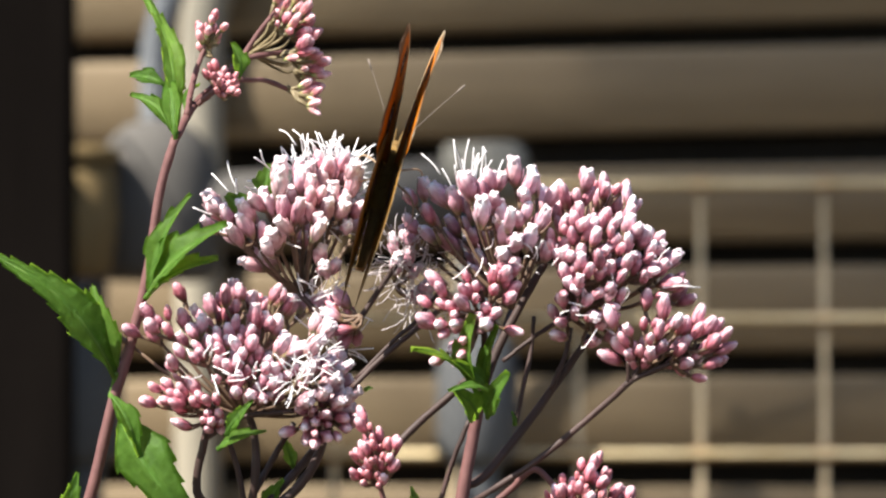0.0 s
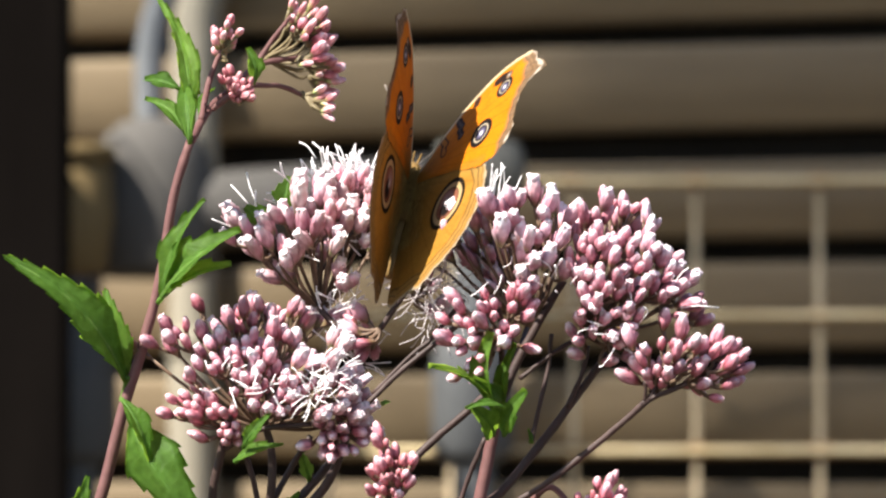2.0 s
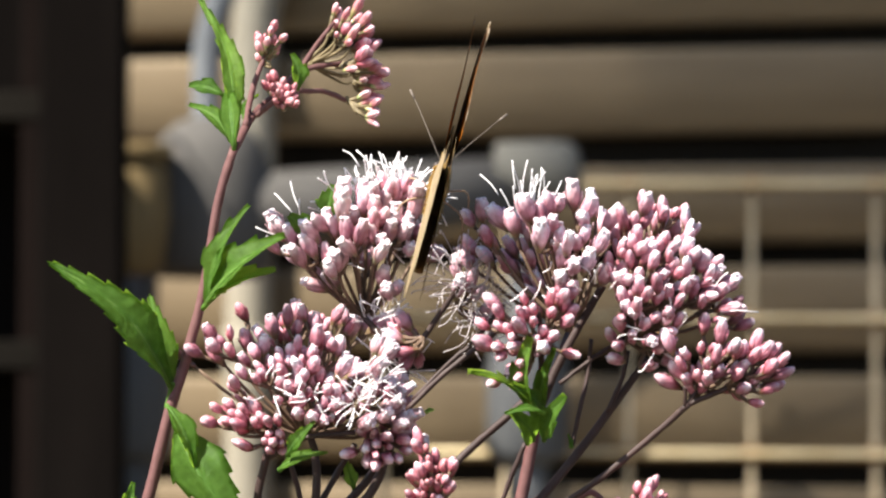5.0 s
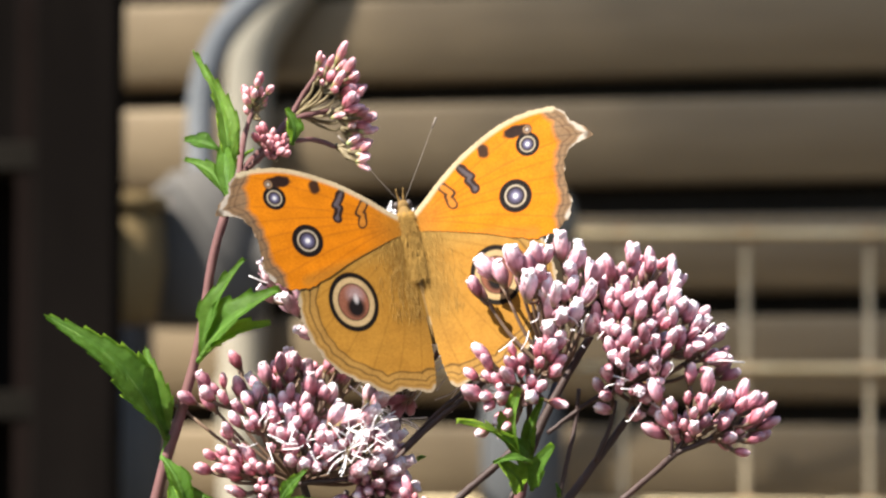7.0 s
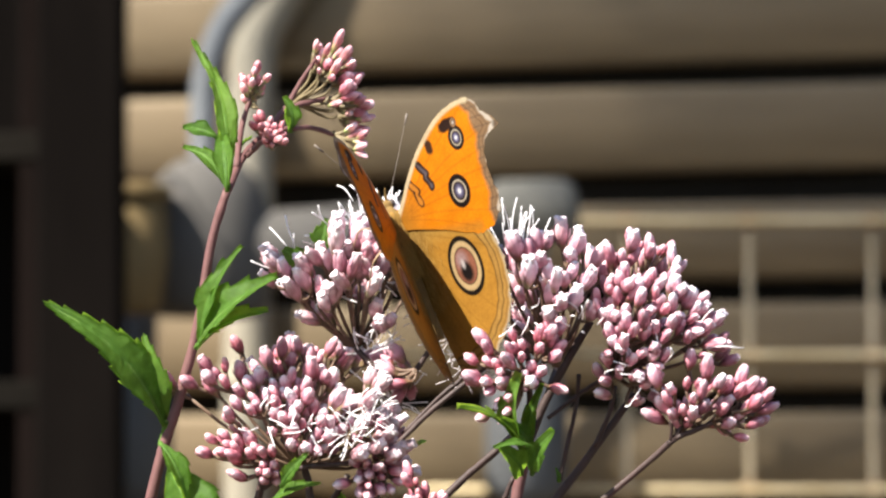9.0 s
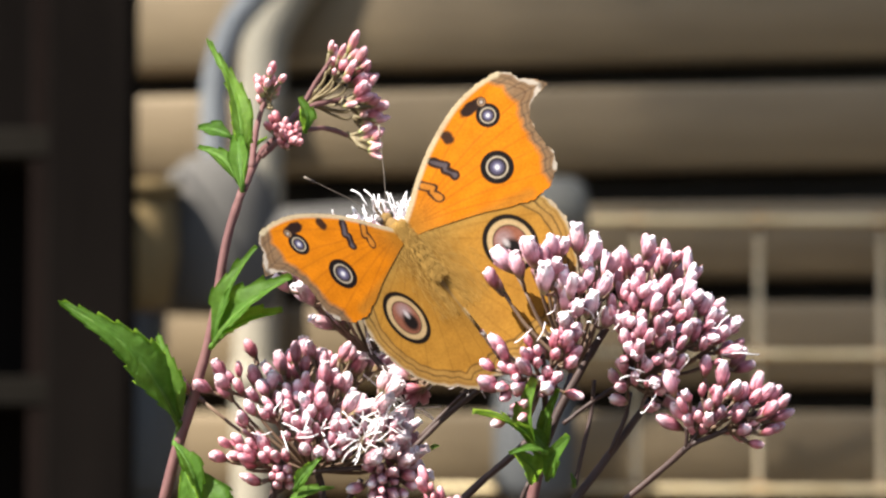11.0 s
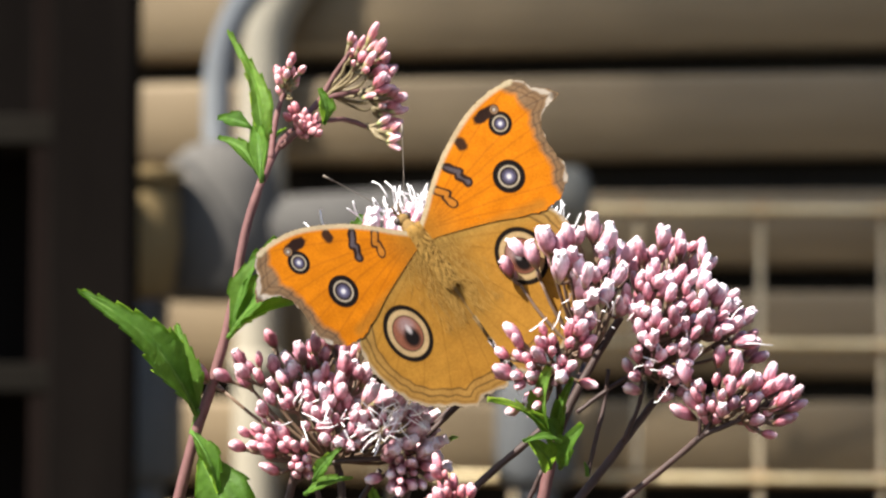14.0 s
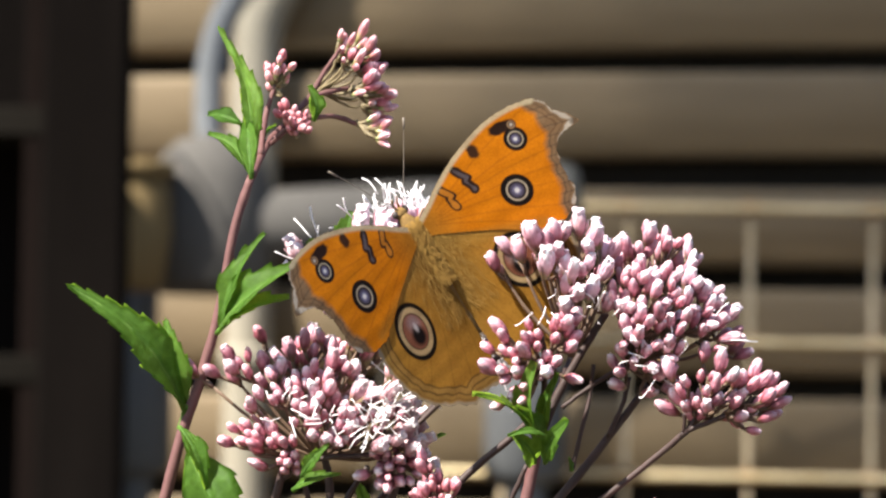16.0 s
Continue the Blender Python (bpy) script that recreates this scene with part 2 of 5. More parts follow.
def wall():
    """A wall of horizontal rounded boards with open joints before a dark backing."""
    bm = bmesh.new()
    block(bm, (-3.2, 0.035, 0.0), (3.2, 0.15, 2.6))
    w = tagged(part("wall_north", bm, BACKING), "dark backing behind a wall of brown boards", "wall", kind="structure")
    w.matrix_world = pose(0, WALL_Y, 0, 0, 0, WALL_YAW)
    # one board: a flat back, a bulged face that turns under towards its foot, rounded long edges
    h = PITCH * 0.77
    lean = lambda v: float(np.interp(v, (0, 0.25, 0.5, 0.7, 1), (32, 21, 10, 3, -3)))
    prof, y = [(0.0, -h / 2), (-0.004, -h / 2 + 0.001)], -0.006
    for u in range(13):
        prof.append((y, h * (u / 12 - 0.5) * 0.93 + 0.0005))
        y -= h / 12 * math.tan(radians(lean(u / 12)))
    y += h / 12 * math.tan(radians(lean(1)))
    prof += [(y + 0.0012, h * 0.485), (y + 0.005, h / 2), (0.0, h / 2)]
    bm = bmesh.new()
    for x in (-3.15, 3.15):
        for y, z in prof:
            bm.verts.new((x, y, z))
        bm.verts.new((x, 0.02, h / 2))
        bm.verts.new((x, 0.02, -h / 2))
    bm.verts.ensure_lookup_table()
    n = len(prof) + 2
    for i in range(n):
        bm.faces.new((bm.verts[i], bm.verts[(i + 1) % n], bm.verts[n + (i + 1) % n], bm.verts[n + i]))
    bm.faces.new([bm.verts[i] for i in range(n)][::-1])
    bm.faces.new([bm.verts[n + i] for i in range(n)])
    bmesh.ops.recalc_face_normals(bm, faces=bm.faces)
    first = part("board", bm, BOARD, w)
    z = TOP + PITCH * 13
    first.location = (0, 0, z)
    while z > 0.1:
        z -= PITCH
        o = new("board", first.data)
        o.parent = w
        o.location = (0, 0, z)
        o.rotation_euler = (0, radians(random.uniform(-0.1, 0.1)), 0)
        if abs(z - TOP + PITCH) < 0.01:
            o.scale.z, o.location.z = 0.90, z - 0.0035  # a narrower board under a wide joint


wall()


def wire_mesh():
    """A welded panel of rusty painted wire that leans before the wall."""
    base = thing("wire_mesh_panel", "beige painted welded wire mesh panel with rust at its crossings", "mesh panel", at=(0.2093, 3.42, 0))
    base.rotation_euler = (0, 0, radians(-4.6))
    xs = [0.0998 * i for i in range(-3, 8)]
    zs = [1.2317 - 0.1094 * i for i in range(0, 9)]
    zs = [z for z in zs if z > 0.03]
    for x in xs:
        bm = bmesh.new()
        tube(bm, [Vector((x, 0, 0.0)), Vector((x, 0, zs[0] + 0.003))], 0.0028, 8)
        part("upright_wire", bm, WIRE, base)
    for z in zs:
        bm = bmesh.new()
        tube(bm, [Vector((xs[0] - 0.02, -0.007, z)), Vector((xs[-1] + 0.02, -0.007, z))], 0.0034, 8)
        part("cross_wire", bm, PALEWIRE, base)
    bm = bmesh.new()
    lathe(bm, [(0.0015, -0.011), (0.0046, -0.0085), (0.0060, 0.0), (0.0046, 0.0085), (0.0015, 0.011)], 8, pose(0, -0.0035, 0, 0, 90, 0))
    weld = part("weld", bm, RUST, base)
    weld.location = (xs[0], 0, zs[0])
    for x in xs:
        for z in zs:
            if (x, z) != (xs[0], zs[0]):
                o = new("weld", weld.data)
                o.parent = base
                o.location = (x, 0, z)


wire_mesh()


def dark_rack():
    """A dark timber rack: a post with shelves that go off to one side."""
    base = thing("timber_rack", "dark brown timber rack with a square post and shelves", "rack", at=(-0.2753, 3.10, 0))
    w = 0.062
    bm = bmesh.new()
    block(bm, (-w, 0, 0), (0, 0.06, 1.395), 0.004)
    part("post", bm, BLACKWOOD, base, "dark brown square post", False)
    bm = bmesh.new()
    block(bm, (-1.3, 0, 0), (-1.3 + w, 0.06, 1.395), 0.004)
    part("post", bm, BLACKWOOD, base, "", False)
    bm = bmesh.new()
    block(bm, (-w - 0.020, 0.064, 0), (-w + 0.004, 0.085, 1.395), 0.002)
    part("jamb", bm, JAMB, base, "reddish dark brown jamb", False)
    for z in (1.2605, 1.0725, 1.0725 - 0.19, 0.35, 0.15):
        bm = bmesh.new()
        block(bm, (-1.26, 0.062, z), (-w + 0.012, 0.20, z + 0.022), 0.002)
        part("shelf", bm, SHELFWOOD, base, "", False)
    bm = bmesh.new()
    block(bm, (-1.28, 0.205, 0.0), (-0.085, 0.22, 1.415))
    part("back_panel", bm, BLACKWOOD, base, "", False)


dark_rack()


def pipework():
    """Grey pipes before the wall: a riser with a bend, a bulb, a level pipe with an end cap, two legs."""
    base = thing("grey_pipework", "matt grey outdoor pipework with a bulb fitting", "pipework")
    y = 3.36
    bm = bmesh.new()
    tube(bm, spline([(-0.2304, 3.3600, 1.2625), (-0.2314, 3.3600, 1.3160), (-0.2280, 3.3600, 1.3509), (-0.2168, 3.3600, 1.3827), (-0.1987, 3.3600, 1.4068), (-0.1784, 3.3600, 1.4237), (-0.1467, 3.3600, 1.4373), (-0.0652, 3.3600, 1.4441)], 40), 0.0115, 14)
    part("riser", bm, BLUEGREY, base, "blue-grey bent riser pipe")
    bm = bmesh.new()
    c = Vector((-0.2284, 3.3600, 1.2172))
    lathe(bm, [(0.012, 0.062), (0.026, 0.058), (0.040, 0.045), (0.048, 0.024), (0.051, -0.006), (0.051, -0.056), (0.040, -0.066)], 20, Matrix.Translation(c))
    part("bulb_fitting", bm, GREY, base)
    bm = bmesh.new()
    a, b = Vector((-0.2522, 3.3600, 1.2000)), Vector((0.0120, 3.3600, 1.2230))
    tube(bm, [a, a + (b - a) * 0.04, a + (b - a) * 0.55, b], (0.033, 0.0265), 18)
    part("level_pipe", bm, GREY, base)
    bm = bmesh.new()
    a, b = Vector((0.0000, 3.3600, 1.2345)), Vector((0.0690, 3.3600, 1.2370))
    prof = [(0.0220, 0.0), (0.0262, 0.004), (0.0266, 0.044), (0.0252, 0.060), (0.0185, 0.0675), (0.006, 0.070)]
    lathe(bm, prof, 18, Matrix.Translation(a) @ (b - a).to_track_quat("Z", "Y").to_matrix().to_4x4())
    part("end_cap", bm, CAPGREY, base, "pale grey end cap")
    for q, e in (((-0.2905, 3.4400, 1.1900), (-0.2941, 3.4400, 0.9687)), ((0.0275, 3.3600, 1.2263), (0.0274, 3.3600, 0.9694))):
        q = Vector(q)
        bm = bmesh.new()
        tube(bm, [q, Vector((e[0], e[1], e[2])), Vector((e[0], e[1], 0.0))], 0.017, 14)
        leg = part("leg_pipe", bm, SLATE, base)
        bm = bmesh.new()
        lathe(bm, [(0.02, 0.045), (0.029, 0.038), (0.033, 0.01), (0.033, -0.05), (0.022, -0.06)], 16, Matrix.Translation((e[0], e[1], 1.0638)))
        part("collar", bm, SLATE, leg)


pipework()


def downpipe():
    base = thing("beige_downpipe", "beige plastic rainwater downpipe with a bend below the eaves", "downpipe")
    bm = bmesh.new()
    q = [(-0.2099, 3.6303, 0.6773), (-0.2112, 3.6306, 1.0641), (-0.2098, 3.6302, 1.2592), (-0.2090, 3.6301, 1.3571), (-0.2042, 3.6289, 1.4011), (-0.1865, 3.6244, 1.4359), (-0.1645, 3.6184, 1.4699), (-0.1525, 3.6154, 1.5359), (-0.1505, 3.6154, 1.9359), (-0.1505, 3.6154, 2.5359)]
    path = [Vector((q[0][0], q[0][1], 0.0))] + spline(q, 60)
    tube(bm, path, 0.0206, 16)
    part("pipe", bm, BEIGE, base)
    for z in (0.3, 1.1068):
        bm = bmesh.new()
        lathe(bm, [(0.0209, -0.012), (0.0234, -0.011), (0.0234, 0.011), (0.0209, 0.012)], 16, Matrix.Translation((q[1][0], q[1][1], z)))
        part("bracket_ring", bm, BEIGE, base)


downpipe()


# Rounded ochre object of unknown kind; pot shape, rim and wire are invented.
def ochre_object():
    base = thing("unknown_ochre_object", "ochre brown rounded object of unknown kind, shaped as a pot, beside the dark post", "pot", at=(-0.2863, 3.3000, 1.1956))
    bm = bmesh.new()
    lathe(bm, [(0.018, -0.045), (0.026, -0.04), (0.032, 0.0), (0.030, 0.035), (0.024, 0.05), (0.021, 0.05), (0.026, 0.0)], 18)
    body = part("rounded_body", bm, OCHRE, base)
    bm = bmesh.new()
    lathe(bm, [(0.024, 0.044), (0.034, 0.046), (0.034, 0.056), (0.024, 0.058)], 18)
    part("rim", bm, OCHRE, body)
    bm = bmesh.new()
    tube(bm, spline([(0.0, 0, 0.05), (-0.012, 0.0, 0.12), (-0.035, -0.06, 0.16), (-0.05, -0.12, 0.165)], 14), 0.0016, 8)
    part("hanging_wire", bm, BLACKWOOD, base)


ochre_object()


def unseen_shade_tree():
    """Tree added out of view: its thin crown dapples the upper boards with shade."""
    base = thing("tree", "unseen tall slender tree, added to shade the boards with its thin leafy crown", "tree", at=(-4.0, 1.0, 0))
    mid = Vector((0.56, 3.55, 1.46)) + SUN * 14.0 - Vector(base.location)
    r = random.Random(3)
    bm = bmesh.new()
    tube(bm, spline([(-1.3, 0.1, 0), (-1.25, 0.1, 3.0), (-1.1, 0.0, 6.0), mid + Vector((0.35, 0, 0.1))], 24), (0.07, 0.02), 10)
    part("trunk", bm, BLACKWOOD, base)
    for k in range(7):
        bm = bmesh.new()
        e = mid + Vector((r.uniform(-0.5, 0.4), r.uniform(-0.4, 0.4), r.uniform(-0.3, 0.5)))
        tube(bm, spline([mid + Vector((0.36, 0, -0.5 + 0.1 * k)), (mid + e) / 2 + Vector((0.15, 0, -0.1)), e], 10), (0.012, 0.003), 6)
        part("limb", bm, BLACKWOOD, base)
    bm = bmesh.new()
    for k in range(8800):
        c = mid + Vector((r.gauss(0, 0.29), r.gauss(0, 0.29), r.gauss(0, 0.29)))
        d = Vector((r.gauss(0, 1), r.gauss(0, 1), r.gauss(0, 0.6))).normalized()
        w = d.cross(Vector((r.gauss(0, 1), r.gauss(0, 1), r.gauss(0, 1)))).normalized()
        n = r.uniform(0.04, 0.065)
        bm.faces.new([bm.verts.new(q) for q in (c, c + d * n * 0.5 + w * n * 0.3, c + d * n, c + d * n * 0.5 - w * n * 0.3)])
    crown = part("crown", bm, LEAF, base, "sparse crown of small green leaves")
    crown["kind"] = "stuff"


unseen_shade_tree()

# ---- the plant: three flowering stems ----
MM = 0.001
rnd = random.Random(7)


PROFILE = ((0.0, 0.18), (0.08, 0.36), (0.25, 0.66), (0.45, 0.92), (0.62, 1.0), (0.78, 0.90), (0.90, 0.66), (0.97, 0.40), (1.0, 0.18))


def girth(z):
    return float(np.interp(z, [q[0] for q in PROFILE], [q[1] for q in PROFILE]))


def bud_mesh(seed, length, width, florets, knob):
    """A flower head: a narrow cup, two whorls of overlapping bracts, and floret tips pushing out of it."""
    r = random.Random(seed)
    bm = bmesh.new()
    half = width / 2
    lean = (r.uniform(-0.14, 0.14), r.uniform(-0.14, 0.14))

    def place(rad, ang, z):
        return bm.verts.new((half * rad * math.cos(ang) + lean[0] * width * z * z, half * rad * math.sin(ang) + lean[1] * width * z * z, length * z))

    rings = [[place(0.90 * q, 2 * math.pi * j / 8, 0.98 * z) for j in range(8)] for z, q in PROFILE]
    for a, b in zip(rings, rings[1:]):
        for j in range(8):
            bm.faces.new((a[j], a[(j + 1) % 8], b[(j + 1) % 8], b[j]))
    bm.faces.new(rings[0][::-1])
    bm.faces.new(rings[-1])
    for count, low, high, out, turn in ((5, 0.22, 0.97, 1.0, 0.3), (4, 0.04, 0.66, 1.13, 0.9)):
        for i in range(count):
            mid = 2 * math.pi * i / count + turn + r.uniform(-0.15, 0.15)
            top = high + r.uniform(-0.07, 0.04)
            grid = []
            for s in (0.0, 0.35, 0.7, 0.92, 1.0):
                z = low + (top - low) * s
                spread = 2.5 / count * (0.75, 1.0, 0.85, 0.45, 0.12)[(0.0, 0.35, 0.7, 0.92, 1.0).index(s)]
                grid.append([place(girth(min(z, 0.97)) * out * (1.05 if v == 0 else 0.93) + 0.03, mid + v * spread, z) for v in (-1, 0, 1)])
            for a, b in zip(grid, grid[1:]):
                for k in (0, 1):
                    bm.faces.new((a[k], a[k + 1], b[k + 1], b[k]))
    plain_faces = len(bm.faces)
    for i in range(florets):
        ang = 2 * math.pi * i / max(1, florets - 1) + r.uniform(-0.4, 0.4)
        rad = (0.0 if i == florets - 1 else 0.42) * r.uniform(0.8, 1.15)
        tall = knob * r.uniform(0.6, 1.2)
        loops = []
        for z, q in ((-0.16, 0.26), (0.0, 0.36), (0.45, 0.38), (0.8, 0.32), (1.0, 0.16)):
            h = 0.90 + tall * z if z > 0 else 0.90 + z
            loops.append([])
            for j in range(5):
                e = 2 * math.pi * j / 5
                x = rad * (1 + 0.2 * max(z, 0)) * math.cos(ang) + q * math.cos(e)
                y = rad * (1 + 0.2 * max(z, 0)) * math.sin(ang) + q * math.sin(e)
                loops[-1].append(place(math.hypot(x, y), math.atan2(y, x), h))
        for a, b in zip(loops, loops[1:]):
            for j in range(5):
                bm.faces.new((a[j], a[(j + 1) % 5], b[(j + 1) % 5], b[j]))
        bm.faces.new(loops[-1])
    for f in list(bm.faces)[plain_faces:]:
        f.material_index = 1
    me = bpy.data.meshes.new("bud")
    bm.normal_update()
    bm.to_mesh(me)
    bm.free()
    me.polygons.foreach_set("use_smooth", [True] * len(me.polygons))
    return me


def kit(mat, inner, length, width, seed, florets, knob):
    out = []
    for i in range(6):
        k = max(0, florets - (i % 3 == 2) * 2)
        me = bud_mesh(seed + i, length * (0.86 + 0.055 * i), width * (0.90 + 0.05 * (i * 2 % 5)), k, knob * (0.7 + 0.12 * i))
        me.materials.append(mat)
        me.materials.append(inner)
        out.append(me)
    return out


KITS = {
    "pink": kit(PINK, ROSE, 0.0051, 0.0021, 10, 0, 0.10),
    "pale": kit(PALE, FLORET, 0.0052, 0.0023, 20, 5, 0.075),
    "blown": kit(BLOWN, FLORET, 0.0050, 0.0025, 90, 9, 0.12),
    "open": kit(PINK, FLORET, 0.0049, 0.0022, 50, 4, 0.06),
    "round": kit(PINK, ROSE, 0.0041, 0.00205, 80, 0, 0.10),
    "deep": kit(DEEP, ROSE, 0.0037, 0.00175, 30, 0, 0.1),
    "tiny": kit(TINY, ROSE, 0.0027, 0.0013, 40, 0, 0.1),
    "green": kit(FRESH, ROSE, 0.0027, 0.0013, 70, 0, 0.1),
    "fresh": kit(FRESH, ROSE, 0.0042, 0.00155, 60, 0, 0.10),
}


def stem_thing(label, base):
    ob = new("flowering_stem")
    ob.empty_display_size = 0.02
    ob.location = base
    tagged(ob, label, "flowering plant", "stems of one flowering plant")
    return ob


def on(ob, stem):
    """Hangs a part built in world places on a stem."""
    ob.parent = stem
    ob.matrix_parent_inverse = Matrix.Translation(-stem.location)
    return ob


def stalks(stem, name, mat, label, runs):
    """Round tapering stalks; runs: (points, first radius, last radius) in metres and millimetres."""
    made = []
    for pts, r0, r1 in runs:
        bm = bmesh.new()
        path = spline(pts, max(8, 5 * len(pts))) if len(pts) > 2 else [Vector(pts[0]).lerp(Vector(pts[1]), k / 7) for k in range(8)]
        tube(bm, path, (r0 * MM, r1 * MM), 10)
        for v in bm.verts:
            v.co += 0.00012 * noise.noise_vector(v.co * 900)
        made.append(on(part(name, bm, mat, None, label), stem))
    return made


def apart(buds, gap):
    """Pushes the middles of buds apart until they touch no more than lightly."""
    mid = np.array([q + d * 0.0022 for q, d, _ in buds])
    start = mid.copy()
    for _ in range(30):
        step = mid[:, None] - mid[None]
        far = np.sqrt((step ** 2).sum(2)) + np.eye(len(mid))
        push = np.clip(gap - far, 0, None) / far
        mid = mid + 0.35 * (step * push[..., None]).sum(1) + 0.03 * (start - mid)
    for bud, m, o in zip(buds, mid, start):
        bud[0] = bud[0] + Vector(m - o)


def cluster(stem, label, foot, heads, kinds, spread, bulge, back=0.55, seed=1, stalk=None, size=1.0, girth_of=0.00195, stray=0.22):
    """A corymb. foot: where its stalks fork; heads: (place, how many buds); buds point away from the foot.
    bulge: metres by which the middle stands towards the viewer's side and away from it."""
    r = random.Random(seed)
    foot = Vector(foot)
    centre = sum((Vector(p) for p, _ in heads), Vector()) / len(heads)
    reach = max((Vector(p) - centre).length for p, _ in heads)
    bm = bmesh.new()
    buds = []
    spots = []
    for p, n in heads:
        p = Vector(p)
        s = max(0.0, 1 - ((p - centre).length / reach) ** 2)
        spots.append((p + Vector((0, -bulge * (0.25 + 0.75 * s), 0)), n))
        if r.random() < back:
            spots.append((p + Vector((r.uniform(-2, 2) * MM, bulge * (0.2 + 0.8 * s), r.uniform(-3, 0) * MM)), n))
    for p, n in spots:
        out = (p - foot).normalized()
        fork = foot + (p - foot) * 0.5 + Vector((0, 0, -0.001))
        neck = p - out * 0.004
        tube(bm, spline([foot + 0.0006 * noise.noise_vector(p * 300), fork, neck], 7), (0.00040, 0.00026) if stalk is None else (0.00030, 0.00020), 6)
        a = Vector((0.3, 0.5, 0.8)).cross(out).normalized()
        b = out.cross(a)
        for k in range(n):
            ang = 2.4 * k + r.uniform(-0.4, 0.4)
            rad = spread * math.sqrt((k + 0.35) / max(n, 2)) * r.uniform(0.85, 1.1)
            off = rad * (math.cos(ang) * a + math.sin(ang) * b)
            d = (out + 0.45 * off / spread + stray * Vector((r.uniform(-1, 1), r.uniform(-1, 1), r.uniform(-1, 1))) + Vector((0, -0.12, 0.30))).normalized()
            q = p + off + out * r.uniform(-0.0016, 0.0014) - d * 0.0025
            buds.append([q, d, neck])
    apart(buds, girth_of * size)
    for q, d, neck in buds:
        tube(bm, spline([neck, (neck + q) / 2 - d * 0.0004, q + d * 0.0003], 4), (0.00028, 0.00034), 5)
    body = on(part("flower_head", bm, stalk or DARKSTALK, None, label), stem)
    for q, d, _ in buds:
        kind = kinds[r.randrange(len(kinds))]
        o = new("bud", KITS[kind][r.randrange(6)])
        o.parent = body
        turn = d.to_track_quat("Z", "Y").to_matrix().to_4x4() @ pose(0, 0, 0, 0, 0, r.uniform(0, 360))
        o.matrix_basis = Matrix.Translation(q) @ turn @ Matrix.Scale(size * r.uniform(0.74, 1.05), 4)
    return body


def tuft(parent, stem, mat, label, place, way, count, length, open_, seed, thick=0.000085, bend=0.5, heart=0.0014):
    """Threadlike styles that stand out of opened flower heads."""
    r = random.Random(seed)
    place, way = Vector(place), Vector(way).normalized()
    bm = bmesh.new()
    for i in range(count):
        j = Vector((r.gauss(0, 1), r.gauss(0, 1), r.gauss(0, 1)))
        q = place + j * heart
        d = (way + open_ * j).normalized()
        n = length * r.uniform(0.6, 1.15)
        curl = Vector((r.gauss(0, 1), r.gauss(0, 1), r.gauss(0, 1))) * bend
        tube(bm, spline([q, q + d * n * 0.5 + curl * n * 0.28, q + (d + curl).normalized() * n], 7), (thick, thick * 1.25), 5)
    o = part("style_tuft", bm, mat, None, label)
    o["kind"] = "stuff"
    if parent is not None:
        o.parent = parent
        return o
    return on(o, stem)


def leaf(stem, base, tip, width, facing=(0, -1, 0.35), teeth=9, droop=0.12, fold=0.42, label="", bow=0.0):
    """A pointed, saw-edged blade with a folded midrib. width in metres at its widest."""
    base, tip = Vector(base), Vector(tip)
    run = tip - base
    n = run.length
    d = run.normalized()
    f = Vector(facing)
    f = (f - f.dot(d) * d).normalized()
    side = d.cross(f)
    steps = teeth * 5
    r = random.Random(int(n * 1e7))
    depth = {e: [r.uniform(0.55, 1.25) for _ in range(teeth + 1)] for e in (-1, 1)}
    bm = bmesh.new()
    vein = bm.verts.layers.float.new("vein")
    rows = []
    for i in range(steps + 1):
        s = i / steps
        w = width / 2 * min(1.0, (s / 0.36) ** 0.8) * min(1.0, ((1 - s) / 0.58) ** 0.85) * 1.04
        w = max(w, width * 0.025) if s < 0.5 else w
        mid = base + d * n * s + f * (n * droop * math.sin(math.pi * s) - n * droop * 0.5 * s * s) + side * (n * bow * math.sin(math.pi * s))
        row = []
        for k in (-1, -0.75, -0.5, -0.25, 0, 0.25, 0.5, 0.75, 1):
            e, along = w, 0.0
            if abs(k) == 1 and 0.1 < s < 0.97:
                q = depth[int(k)][i // 5]
                e = w + width * 0.075 * q * ((i % 5) / 4 - 0.35)
                along = 0.35 * n / steps * (i % 5)
            wave = 0.045 * n * noise.noise(Vector((s * 5, k * 2, n * 90))) + 0.012 * n * noise.noise(Vector((s * 17, k * 5, n * 50)))
            v = bm.verts.new(mid + side * e * k + d * along + f * (fold * w * abs(k) + wave * abs(k)))
            slant = (s * teeth * 0.8 - abs(k) * 0.9) % 1.0
            v[vein] = max(0.0, 0.55 - abs(k) * 3.0) + 0.32 * max(0.0, 1 - abs(slant - 0.5) / 0.16) * (1 - 0.6 * abs(k))
            row.append(v)
        rows.append(row)
    for a, b in zip(rows, rows[1:]):
        for k in range(8):
            bm.faces.new((a[k], a[k + 1], b[k + 1], b[k]))
    bmesh.ops.solidify(bm, geom=bm.faces[:], thickness=0.00016)
    o = on(part("leaf", bm, LEAF, None, label), stem)
    bm = bmesh.new()
    tube(bm, [base + d * n * s + f * (n * droop * math.sin(math.pi * s) - n * droop * 0.5 * s * s) - f * 0.0001 + side * (n * bow * math.sin(math.pi * s)) for s in (0.0, 0.2, 0.4, 0.6, 0.8, 0.95)], (0.00042, 0.00012), 6)
    part("midrib", bm, LEAF, o)
    return o


